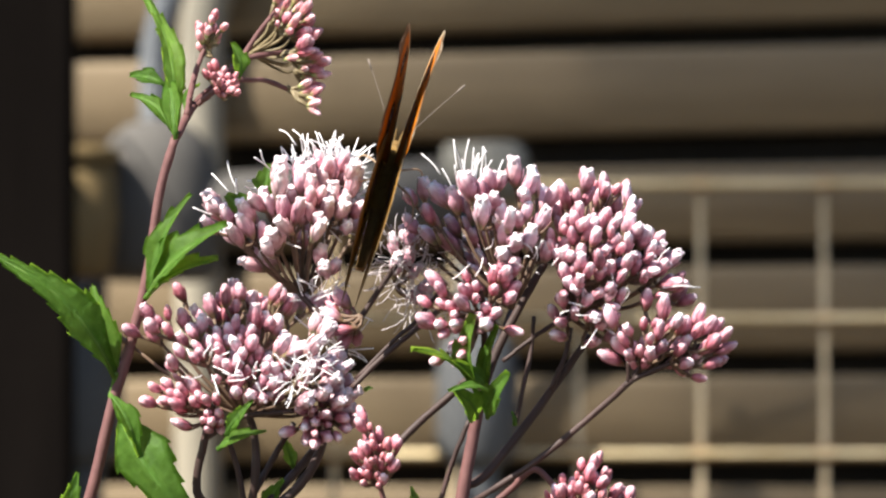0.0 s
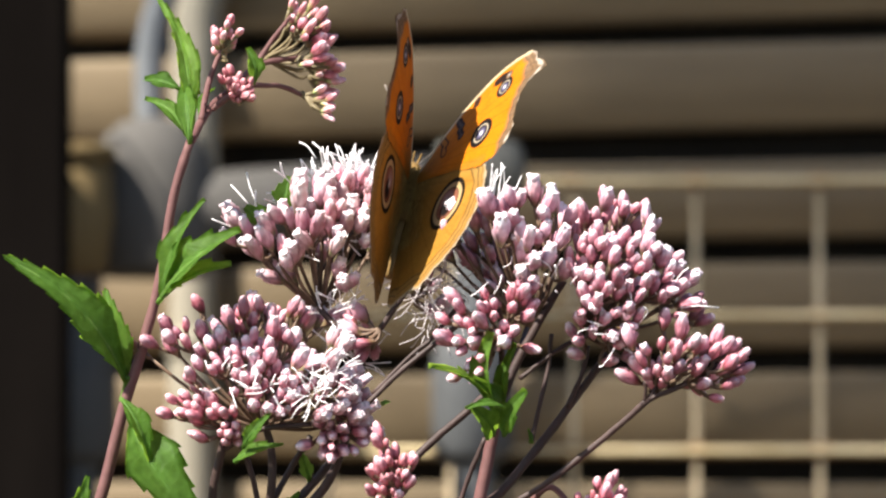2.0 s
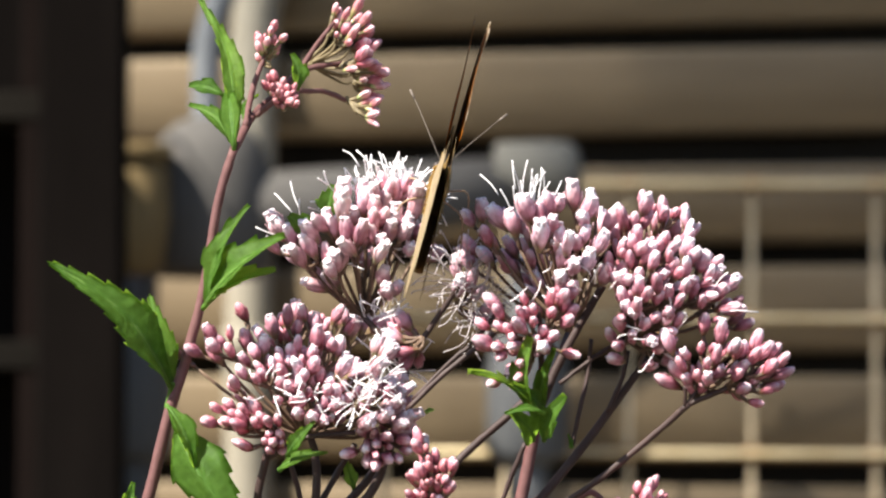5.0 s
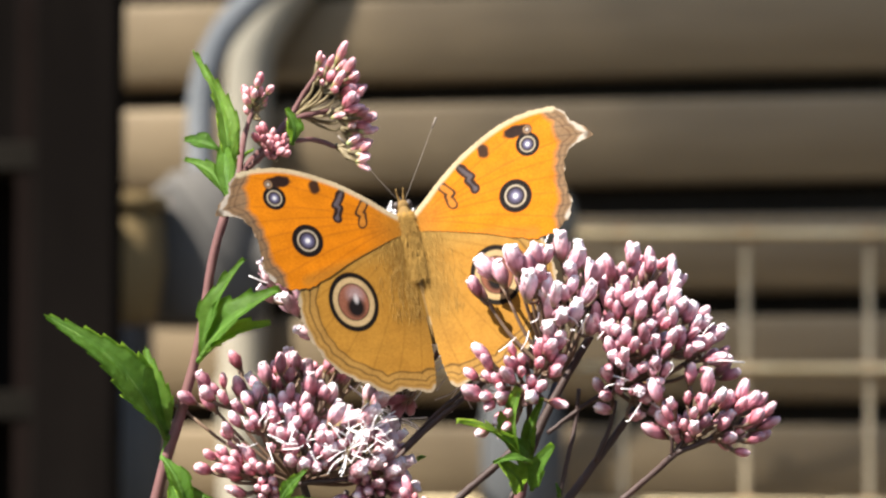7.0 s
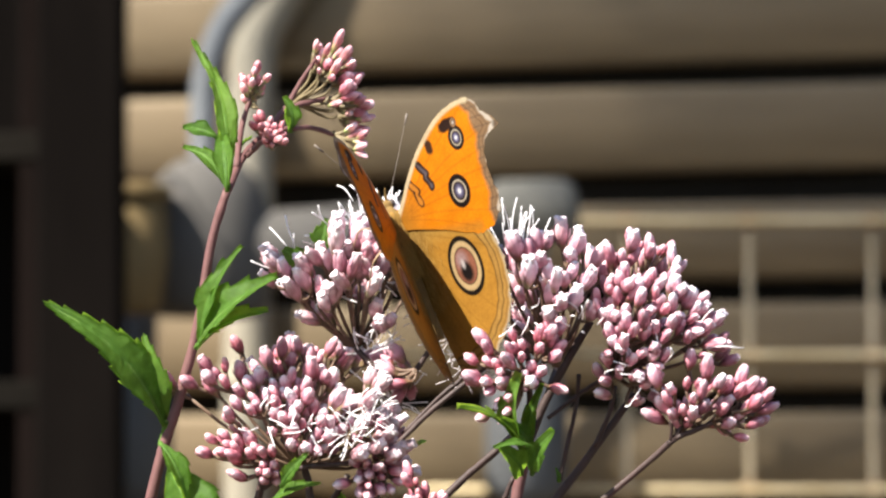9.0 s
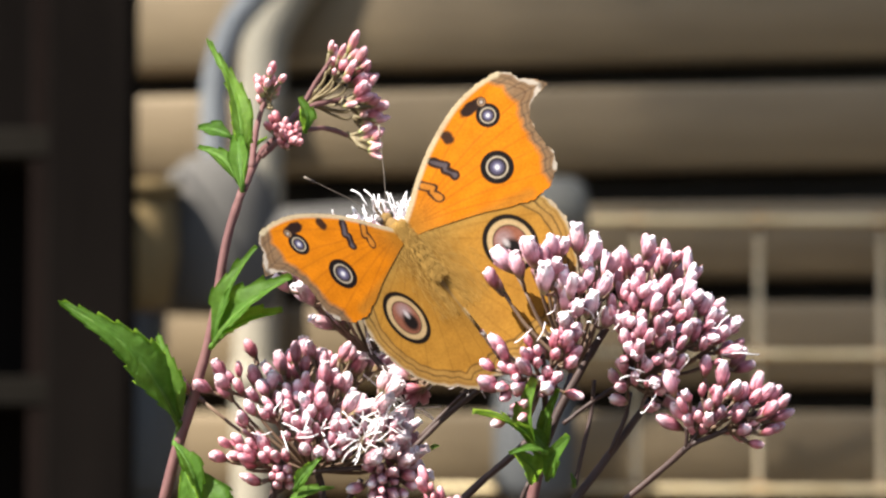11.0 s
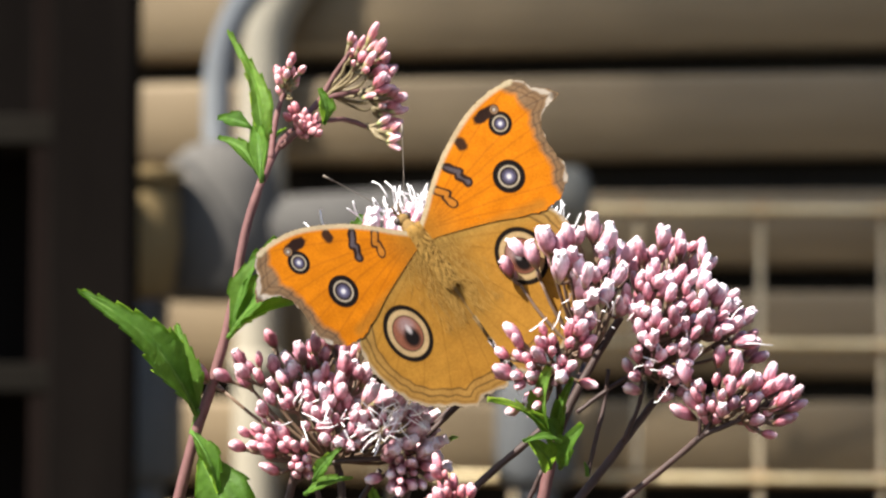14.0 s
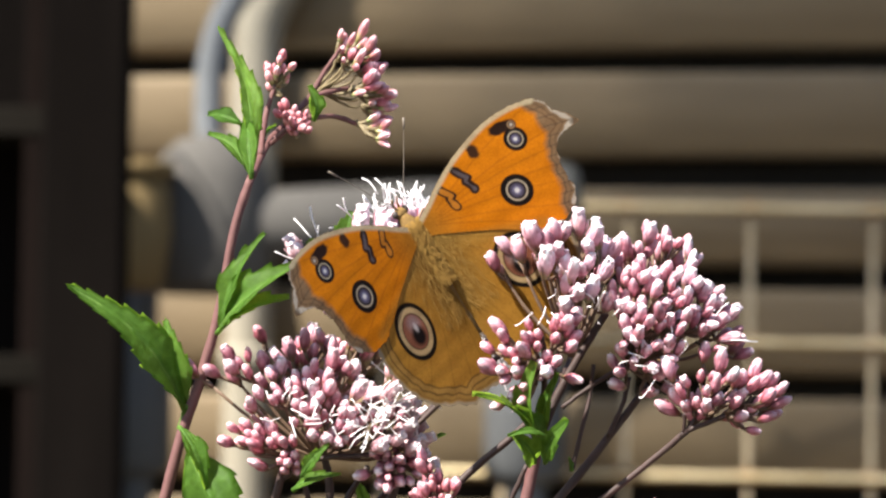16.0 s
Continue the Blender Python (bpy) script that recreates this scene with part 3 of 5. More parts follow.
# the tall stem with small clusters at its top
BASE_S = (-0.06036, 0.67989, 0.98383)
stem_s = stem_thing("tall purple flowering stem with toothed green leaves", (BASE_S[0] - 0.02, BASE_S[1] + 0.02, 0))
stalks(stem_s, "stem", STEM, "purplish red stem", [
    ([(BASE_S[0] - 0.02, BASE_S[1] + 0.02, 0), BASE_S], 1.5, 1.08),
    ([(-0.06036, 0.67989, 0.98383), (-0.05627, 0.67918, 0.99745), (-0.05327, 0.67851, 1.01016), (-0.05055, 0.67804, 1.01924), (-0.04764, 0.67742, 1.03104), (-0.04555, 0.67670, 1.04466), (-0.04309, 0.67625, 1.05328)], 1.08, 0.72)])
NODE_S = (-0.04309, 0.67625, 1.05328)
top_s = stalks(stem_s, "stem", STEM, "purplish red stem", [([(-0.04310, 0.67645, 1.05330), (-0.04036, 0.68364, 1.05940), (-0.03695, 0.68845, 1.06325), (-0.03299, 0.69251, 1.06793)], 0.72, 0.5)])
top_s += stalks(stem_s, "branch", STEM, "thin purple branch", [
    ([(-0.04155, 0.68055, 1.05729), (-0.04071, 0.68622, 1.06379), (-0.03886, 0.68742, 1.06947)], 0.55, 0.4),
    ([(-0.03317, 0.69252, 1.06774), (-0.03066, 0.69231, 1.07165), (-0.02880, 0.69216, 1.07420), (-0.02760, 0.69694, 1.07640)], 0.48, 0.3),
    ([(-0.03317, 0.69252, 1.06774), (-0.02930, 0.69348, 1.06849), (-0.02575, 0.69844, 1.06945)], 0.5, 0.4),
    ([(-0.03369, 0.68802, 1.06377), (-0.02935, 0.69490, 1.06431), (-0.02587, 0.69677, 1.06308)], 0.45, 0.4),
    ([(-0.03984, 0.68265, 1.05931), (-0.03750, 0.68165, 1.06106), (-0.03631, 0.68170, 1.06199)], 0.5, 0.4)])
top_s.append(cluster(stem_s, "small cluster of closed pink flower buds", (-0.03867, 0.68743, 1.06929), [((-0.03997, 0.68723, 1.07317), 3), ((-0.03812, 0.68720, 1.07372), 4), ((-0.03599, 0.68724, 1.07298), 2), ((-0.03517, 0.68930, 1.07190), 2)], ["tiny", "green", "green"], 0.0014, 0.002, back=0.3, seed=3, stalk=GREENSTALK, girth_of=0.0011))
top_s.append(cluster(stem_s, "small cluster of closed deep pink buds", (-0.03613, 0.68522, 1.06185), [((-0.03803, 0.68613, 1.06545), 4), ((-0.03584, 0.68475, 1.06504), 4), ((-0.03659, 0.68176, 1.06291), 4), ((-0.03425, 0.68441, 1.06381), 4), ((-0.03474, 0.68142, 1.06169), 4), ((-0.03364, 0.68322, 1.06167), 2)], ["tiny"], 0.0017, 0.002, back=0.2, seed=4, stalk=GREENSTALK, girth_of=0.0012))
top_s.append(cluster(stem_s, "pink flower bud cluster on fanned pale stalks", (-0.03238, 0.69945, 1.06918), [((-0.02669, 0.69801, 1.07762), 6), ((-0.02431, 0.69705, 1.07685), 6), ((-0.02243, 0.69715, 1.07488), 6), ((-0.02181, 0.69827, 1.07264), 5), ((-0.02124, 0.69842, 1.06983), 5), ((-0.02284, 0.69544, 1.06934), 4), ((-0.02096, 0.70152, 1.06786), 5), ((-0.02123, 0.70464, 1.06569), 5), ((-0.02471, 0.69517, 1.07439), 5)], ["fresh", "fresh", "deep", "green"], 0.0021, 0.003, back=0.5, seed=5, stalk=GREENSTALK, girth_of=0.0014))
top_s.append(cluster(stem_s, "small nodding spray of pale pink buds", (-0.02587, 0.69676, 1.06326), [((-0.02190, 0.69576, 1.06317), 2), ((-0.02134, 0.69584, 1.06168), 2), ((-0.02206, 0.69491, 1.06028), 2)], ["fresh"], 0.0016, 0.001, back=0.0, seed=6, stalk=GREENSTALK, girth_of=0.0013))
for a, b, w, face, bow, teeth in (
    ((-0.04290, 0.67603, 1.05372), (-0.04937, 0.68388, 1.07966), 0.0034, (0.5, -1, 0.1), 0.03, 8),
    ((-0.04198, 0.68142, 1.06169), (-0.04634, 0.68030, 1.07151), 0.0024, (0.9, -1, 0.0), 0.0, 6),
    ((-0.04278, 0.67137, 1.05281), (-0.04473, 0.67849, 1.06417), 0.0034, (-0.3, -1, 0.3), 0.06, 4),
    ((-0.04555, 0.68816, 1.06304), (-0.05160, 0.69106, 1.06499), 0.0032, (0.0, -1, 0.5), 0.0, 3),
    ((-0.04369, 0.67698, 1.05471), (-0.05080, 0.68047, 1.06077), 0.0027, (0.0, -1, 0.5), 0.10, 3),
    ((-0.04173, 0.68354, 1.05754), (-0.04039, 0.69172, 1.06383), 0.0018, (-0.6, -1, 0.1), 0.0, 4),
    ((-0.03347, 0.68721, 1.06388), (-0.03446, 0.68641, 1.06974), 0.0030, (0.4, -1, 0.1), 0.10, 3),
    ((-0.04720, 0.67656, 1.02828), (-0.04118, 0.67372, 1.04428), 0.0046, (-0.7, -0.8, 0.6), 0.04, 6),
    ((-0.04713, 0.67554, 1.02860), (-0.03509, 0.66996, 1.03953), 0.0082, (-0.6, -0.8, 0.8), 0.08, 5),
    ((-0.04688, 0.67454, 1.02855), (-0.03620, 0.67130, 1.03400), 0.0060, (-0.5, -0.8, 0.9), 0.04, 5),
    ((-0.05283, 0.67727, 1.01486), (-0.07151, 0.66921, 1.03480), 0.0064, (0.2, -1, 0.4), 0.055, 10),
    ((-0.05262, 0.67925, 1.01527), (-0.05673, 0.67749, 1.02977), 0.0050, (-0.3, -1, 0.3), 0.05, 7),
    ((-0.05185, 0.67660, 1.00850), (-0.03875, 0.67047, 0.99166), 0.0092, (0.1, -1, 0.5), 0.10, 7),
    ((-0.05307, 0.67241, 1.01205), (-0.04815, 0.67091, 1.00233), 0.0040, (0.8, -1, -0.1), 0.0, 4),
    ((-0.06091, 0.67751, 0.99112), (-0.05847, 0.67507, 0.99945), 0.0036, (0.2, -1, 0.2), 0.0, 5),
):
    leaf(stem_s, a, b, w, face, teeth, bow=bow)
stalks(stem_s, "leaf_stalk", LEAF, "", [([(-0.05345, 0.67844, 1.01152), (-0.05309, 0.67835, 1.01334), (-0.05247, 0.67723, 1.01558)], 0.5, 0.4), ([(-0.04809, 0.67761, 1.02741), (-0.04738, 0.67657, 1.02809), (-0.04659, 0.67552, 1.02914)], 0.5, 0.35)])

# the middle stem with two broad clusters
BASE_A = (-0.03319, 0.68209, 0.98014)
stem_a = stem_thing("purple flowering stem with two broad pink flower clusters", (BASE_A[0] + 0.015, BASE_A[1] + 0.02, 0))
stalks(stem_a, "stem", STALK, "dark purple stalk", [
    ([(BASE_A[0] + 0.015, BASE_A[1] + 0.02, 0), BASE_A], 1.6, 1.3),
    ([(-0.03319, 0.68209, 0.98014), (-0.03132, 0.68051, 0.99108)], 1.3, 1.0),
    ([(-0.03132, 0.68051, 0.99108), (-0.03916, 0.67727, 0.99565), (-0.03796, 0.67475, 1.00559), (-0.03606, 0.67437, 1.01281)], 0.8, 0.6),
    ([(-0.03132, 0.68051, 0.99108), (-0.03014, 0.67808, 0.99927), (-0.03032, 0.67775, 1.00561), (-0.03209, 0.67642, 1.01194)], 0.8, 0.55),
    ([(-0.03132, 0.68051, 0.99108), (-0.03309, 0.67904, 1.00017), (-0.03486, 0.67775, 1.00561), (-0.03611, 0.67561, 1.00831)], 0.5, 0.4),
    ([(-0.03023, 0.68023, 0.99654), (-0.02681, 0.68090, 1.00291), (-0.02400, 0.67866, 1.00744)], 0.55, 0.45),
    ([(-0.03132, 0.68051, 0.99108), (-0.02312, 0.68018, 0.99745), (-0.01930, 0.67980, 1.00472), (-0.02036, 0.67851, 1.01016)], 0.9, 0.6),
    ([(-0.03132, 0.68051, 0.99108), (-0.01868, 0.68371, 1.00658), (-0.01596, 0.68404, 1.01941), (-0.01688, 0.68375, 1.02490)], 0.75, 0.5),
    ([(-0.01596, 0.68399, 1.02033), (-0.01231, 0.68468, 1.02632), (-0.00862, 0.68339, 1.03177), (-0.00769, 0.68232, 1.03310)], 0.5, 0.4),
    ([(-0.01688, 0.68380, 1.02399), (-0.02057, 0.68470, 1.02586), (-0.02336, 0.68555, 1.02865)], 0.6, 0.5),
    ([(-0.03787, 0.67477, 1.00514), (-0.03190, 0.67259, 1.00845), (-0.02375, 0.67155, 1.00934)], 0.5, 0.4)])
FOOT_A = (-0.03218, 0.67858, 1.00880)
ca = cluster(stem_a, "broad domed cluster of rosy flower buds", FOOT_A, [
    ((-0.05325, 0.67990, 1.02185), 2), ((-0.04823, 0.67985, 1.02294), 4), ((-0.04550, 0.67981, 1.02367), 4), ((-0.04354, 0.68751, 1.02947), 2), ((-0.04146, 0.68084, 1.02315), 4), ((-0.03801, 0.68769, 1.02616), 5), ((-0.03432, 0.68758, 1.02827), 5),
    ((-0.03127, 0.68755, 1.02874), 5), ((-0.02694, 0.68758, 1.02827), 5), ((-0.03934, 0.67304, 1.01910), 5), ((-0.03552, 0.68087, 1.02252), 5), ((-0.03141, 0.68082, 1.02343), 5), ((-0.02776, 0.68082, 1.02343), 5), ((-0.03235, 0.67206, 1.01862), 5),
    ((-0.02829, 0.67208, 1.01817), 5), ((-0.02559, 0.67223, 1.01547), 4), ((-0.04368, 0.67318, 1.01639), 2), 
    ((-0.03009, 0.67232, 1.01367), 4), ((-0.03473, 0.67120, 1.01590), 4), ((-0.03298, 0.67228, 1.01439), 4), ((-0.02757, 0.67237, 1.01277), 4)], ["round", "round", "open", "deep", "pale"], 0.0031, 0.006, back=0.35, seed=11, size=0.95, stray=0.34)
ca2 = cluster(stem_a, "opening pale flower heads with white styles", FOOT_A, [
    ((-0.02350, 0.68967, 1.02651), 3), ((-0.02054, 0.68389, 1.02216), 4), ((-0.02066, 0.67313, 1.01730), 4), ((-0.01796, 0.67327, 1.01459), 4), ((-0.01688, 0.68413, 1.01758), 4), ((-0.02449, 0.67899, 1.02018), 4), ((-0.02157, 0.67339, 1.01234), 4), ((-0.01620, 0.67539, 1.01238), 3)], ["blown", "blown", "pale"], 0.0028, 0.005, back=0.4, seed=17, stray=0.35)
cluster(stem_a, "lower cluster of small deep pink buds", (-0.03606, 0.67458, 1.00875), [((-0.04593, 0.67337, 1.01279), 4), ((-0.04683, 0.67349, 1.01054), 2), ((-0.04271, 0.67241, 1.01187), 4), ((-0.04001, 0.67234, 1.01322), 3), ((-0.03770, 0.67146, 1.01095), 4), ((-0.04091, 0.67266, 1.00719), 2), ((-0.03707, 0.67163, 1.00781), 4), ((-0.03563, 0.67172, 1.00601), 2)], ["deep"], 0.0020, 0.002, back=0.15, seed=12, girth_of=0.0015)
cluster(stem_a, "lower cluster of pink buds", (-0.02030, 0.67654, 1.00968), [((-0.02021, 0.67363, 1.00783), 4), ((-0.01753, 0.67451, 1.01010), 4), ((-0.01663, 0.67465, 1.00739), 4), ((-0.01886, 0.67375, 1.00558), 3), ((-0.02199, 0.67258, 1.00872), 3)], ["deep", "pink"], 0.0022, 0.003, back=0.2, seed=13)
cb = cluster(stem_a, "opening flower cluster of pale pink buds with white styles", (-0.02317, 0.69360, 1.02806), [
    ((-0.03882, 0.68980, 1.04311), 2), ((-0.03571, 0.68892, 1.04083), 3), ((-0.03266, 0.68697, 1.03979), 4), ((-0.02905, 0.68878, 1.04360), 4), ((-0.02581, 0.68868, 1.04545), 4), ((-0.02261, 0.68953, 1.04829), 4), ((-0.01893, 0.69046, 1.04975), 4), ((-0.01568, 0.69053, 1.04836), 4),
    ((-0.02066, 0.68673, 1.04440), 4), ((-0.01702, 0.68878, 1.04360), 4), ((-0.02432, 0.68590, 1.04111), 4), ((-0.02846, 0.68610, 1.03743), 4), ((-0.02063, 0.68595, 1.04019), 4), ((-0.01519, 0.68987, 1.04181), 3), ((-0.01836, 0.68729, 1.03380), 3)], ["blown", "blown", "pale", "pale", "pink"], 0.0030, 0.006, back=0.45, seed=14, size=1.10, girth_of=0.0020, stray=0.38)
for k, (q, way, c, n, o) in enumerate((
    ((-0.02307, 0.68947, 1.04940), (-0.25, -0.3, 1), 30, 0.0050, 0.6), ((-0.01939, 0.69042, 1.05040), (0, -0.3, 1), 34, 0.0050, 0.6), ((-0.01617, 0.69147, 1.04954), (0.3, -0.2, 1), 34, 0.0048, 0.65), ((-0.02724, 0.68958, 1.04737), (-0.7, -0.2, 0.9), 7, 0.0060, 0.3),
    ((-0.03373, 0.68981, 1.04292), (-0.8, -0.3, 0.6), 5, 0.0062, 0.4), ((-0.01505, 0.69165, 1.04611), (0.35, -0.4, 0.7), 34, 0.0048, 0.7), ((-0.02800, 0.68602, 1.03881), (-0.1, -0.9, 0.5), 12, 0.0046, 0.6), ((-0.01887, 0.68892, 1.04083), (0.1, -0.9, 0.4), 16, 0.0048, 0.7),
    ((-0.01568, 0.69085, 1.04234), (0.1, -0.6, 0.4), 24, 0.0050, 0.8))):
    tuft(cb, None, STYLE, "white threadlike styles", q, way, c, n * (0.80 if k < 4 else 0.85), o, 50 + k, thick=0.000098, bend=0.42)
for k, (q, way, c, n, o) in enumerate((
    ((-0.02109, 0.68658, 1.02823), (0.1, -0.4, 1), 18, 0.0058, 0.6), ((-0.01792, 0.68858, 1.02832), (0.3, -0.3, 1), 8, 0.0062, 0.5), ((-0.01922, 0.68590, 1.02204), (0.3, -0.2, 0.9), 34, 0.0056, 0.8), ((-0.02354, 0.66530, 1.01397), (0.2, -0.9, 0.3), 22, 0.0050, 0.9), ((-0.02006, 0.66813, 1.01717), (0.4, -0.8, 0.5), 26, 0.0050, 0.9),
    ((-0.01649, 0.68700, 1.02023), (0.9, -0.2, 0.5), 12, 0.0060, 0.6), ((-0.03736, 0.66516, 1.01664), (-0.3, -0.9, 0.1), 8, 0.0045, 0.8), ((-0.03014, 0.66322, 1.01526), (0, -1, 0.1), 8, 0.0045, 0.8))):
    tuft(ca, None, STYLE, "white threadlike styles", q, way, c, n * 0.85, o, 70 + k, bend=0.55, heart=0.0008)
cluster(stem_a, "withering pale flower heads", (-0.01317, 0.68175, 1.02483), [((-0.01692, 0.68570, 1.02590), 4), ((-0.01644, 0.68482, 1.02357), 3)], ["pale", "pink"], 0.0024, 0.003, back=0.3, seed=15)
cd = cluster(stem_a, "withered grey flower heads on thin dark stalks", (-0.00777, 0.68948, 1.03020), [((-0.00776, 0.68821, 1.03524), 3), ((-0.00453, 0.68931, 1.03344), 2), ((-0.00361, 0.68955, 1.02882), 2)], ["pale"], 0.0018, 0.003, back=0.3, seed=16)
for k, (q, way, c, n) in enumerate((((-0.00727, 0.68524, 1.03462), (0, -0.3, 1), 36, 0.0052), ((-0.00451, 0.68636, 1.03237), (0.2, -0.5, 0.2), 44, 0.0050), ((-0.00359, 0.68660, 1.02777), (0.1, -0.5, -0.6), 36, 0.0048))):
    tuft(cd, None, DRY, "withered grey styles", q, way, int(c * 1.5), n, 1.1, 90 + k, thick=0.00007, bend=0.9, heart=0.0020)
for a, b, w, face in (
    ((-0.03439, 0.66874, 1.00554), (-0.03005, 0.66545, 1.01103), 0.0024, (-0.3, -1, 0.2)), ((-0.03584, 0.67086, 1.00331), (-0.02826, 0.66770, 1.00624), 0.0026, (0, -0.8, 0.6)),
    ((-0.03173, 0.68690, 1.04117), (-0.03542, 0.68671, 1.04486), 0.0050, (0, -1, 0.4)), ((-0.02897, 0.68673, 1.04440), (-0.02823, 0.68644, 1.04992), 0.0045, (0, -1, 0.4)),
    ((-0.02871, 0.68338, 0.99378), (-0.02586, 0.68013, 0.99836), 0.003, (0, -1, 0.4)), ((-0.02414, 0.68304, 1.00018), (-0.02589, 0.68075, 1.00564), 0.0022, (0, -1, 0.4)),
    ((-0.01267, 0.68037, 1.01292), (-0.01131, 0.68035, 1.01329), 0.0008, (0, -1, 0.4))):
    leaf(stem_a, a, b, w, face, teeth=4)

# the stem with the large spreading cluster
BASE_C = (0.00142, 0.66609, 0.97972)
stem_c = stem_thing("stout purple flowering stem with a large spreading pink cluster", (BASE_C[0], BASE_C[1] + 0.03, 0))
stalks(stem_c, "stem", STEM, "purplish red stem", [
    ([(BASE_C[0], BASE_C[1] + 0.03, 0), BASE_C], 1.6, 1.2),
    ([(0.00142, 0.66609, 0.97972), (0.00276, 0.66534, 0.99395), (0.00481, 0.66474, 1.00551), (0.00614, 0.66436, 1.01262)], 1.2, 0.88)])
stalks(stem_c, "branch", STALK, "dark purple branch", [
    ([(0.00614, 0.66436, 1.01262), (0.00646, 0.66004, 1.01873), (0.00634, 0.65672, 1.02480), (0.00581, 0.65553, 1.02828)], 0.59, 0.38),
    ([(0.00614, 0.66436, 1.01262), (0.00899, 0.66399, 1.01973), (0.01300, 0.66360, 1.02729), (0.01611, 0.66332, 1.03262)], 0.76, 0.59),
    ([(0.00366, 0.66716, 0.99750), (0.00680, 0.66807, 0.99928), (0.01399, 0.66960, 1.00823), (0.01985, 0.67018, 1.01632), (0.02345, 0.66992, 1.02126)], 0.76, 0.59),
    ([(0.00277, 0.66735, 0.99393), (0.00763, 0.66319, 0.99680), (0.01558, 0.66091, 1.00211), (0.02435, 0.65852, 1.00942), (0.02938, 0.65628, 1.01405)], 0.50, 0.50),
    ([(0.02938, 0.65628, 1.01405), (0.03307, 0.65620, 1.01554), (0.03747, 0.65609, 1.01774), (0.04011, 0.65599, 1.01949)], 0.46, 0.34),
    ([(0.02885, 0.65630, 1.01370), (0.02881, 0.65513, 1.01683)], 0.34, 0.29),
    ([(0.02938, 0.65628, 1.01405), (0.03131, 0.65609, 1.01774), (0.03307, 0.65595, 1.02037)], 0.42, 0.34),
    ([(0.01145, 0.66766, 1.00714), (0.01261, 0.66737, 1.01268), (0.01397, 0.66804, 1.01896), (0.01442, 0.66776, 1.02432)], 0.42, 0.34),
    ([(0.01713, 0.66937, 1.01271), (0.01938, 0.66908, 1.01809), (0.02027, 0.66885, 1.02257)], 0.42, 0.38),
    ([(0.00948, 0.66713, 1.01714), (0.01397, 0.66794, 1.02074), (0.01803, 0.66880, 1.02346), (0.02117, 0.66866, 1.02615)], 0.38, 0.34),
    ([(-0.00844, 0.67088, 1.00286), (-0.00395, 0.67065, 1.00735), (0.00099, 0.66942, 1.01164), (0.00591, 0.66818, 1.01627)], 0.63, 0.59),
    ([(-0.01487, 0.67637, 1.01285), (-0.00943, 0.67608, 1.01828), (-0.00399, 0.67585, 1.02280), (0.00145, 0.67461, 1.02729)], 0.46, 0.42),
    ([(-0.01398, 0.67728, 1.01450), (-0.00764, 0.67794, 1.02106), (-0.00445, 0.67780, 1.02378), (0.00054, 0.67647, 1.03009)], 0.38, 0.34),
    ([(0.00640, 0.66500, 1.01300), (0.00850, 0.67600, 1.01850), (0.01120, 0.69000, 1.02650)], 0.50, 0.40),
    ([(-0.00080, 0.66635, 0.99394), (0.00143, 0.66597, 1.00106), (0.00410, 0.66462, 1.00773)], 0.42, 0.38)])
cc = cluster(stem_c, "large cluster of swelling pale rosy flower buds", (0.01082, 0.66669, 1.02563), [
    ((-0.00287, 0.66690, 1.04060), 1), ((0.00319, 0.65870, 1.04436), 1), ((0.00516, 0.66177, 1.04296), 2), ((0.00098, 0.66584, 1.04170), 2), ((0.00717, 0.65886, 1.04126), 3), ((0.00855, 0.66269, 1.04463), 3), ((0.01252, 0.66071, 1.04405), 3), ((0.01567, 0.66276, 1.04329), 2),
    ((0.01068, 0.65693, 1.03982), 3), ((0.01022, 0.65616, 1.03536), 3), ((0.01423, 0.65800, 1.03855), 3), ((0.01558, 0.65916, 1.03552), 2)], ["pale", "pale", "pale", "pink", "blown"], 0.0033, 0.004, back=0.45, seed=21, size=1.10, girth_of=0.0021, stray=0.42)
cluster(stem_c, "pale rosy flower buds at the back of the large cluster", (0.01120, 0.69000, 1.02650), [
    ((-0.00387, 0.68600, 1.04481), 1), ((-0.00424, 0.68600, 1.03863), 2), ((0.00572, 0.68600, 1.04084), 2), ((0.00387, 0.68600, 1.04204), 2), ((0.00562, 0.68600, 1.03743), 2), ((0.00350, 0.68600, 1.03835), 2), ((0.00747, 0.68600, 1.03927), 2), ((0.00055, 0.68600, 1.03605), 2),
    ((0.00424, 0.68600, 1.03466), 3)], ["pale", "pale", "pink"], 0.0033, 0.003, back=0.2, seed=28, size=1.10, girth_of=0.0021, stray=0.42)
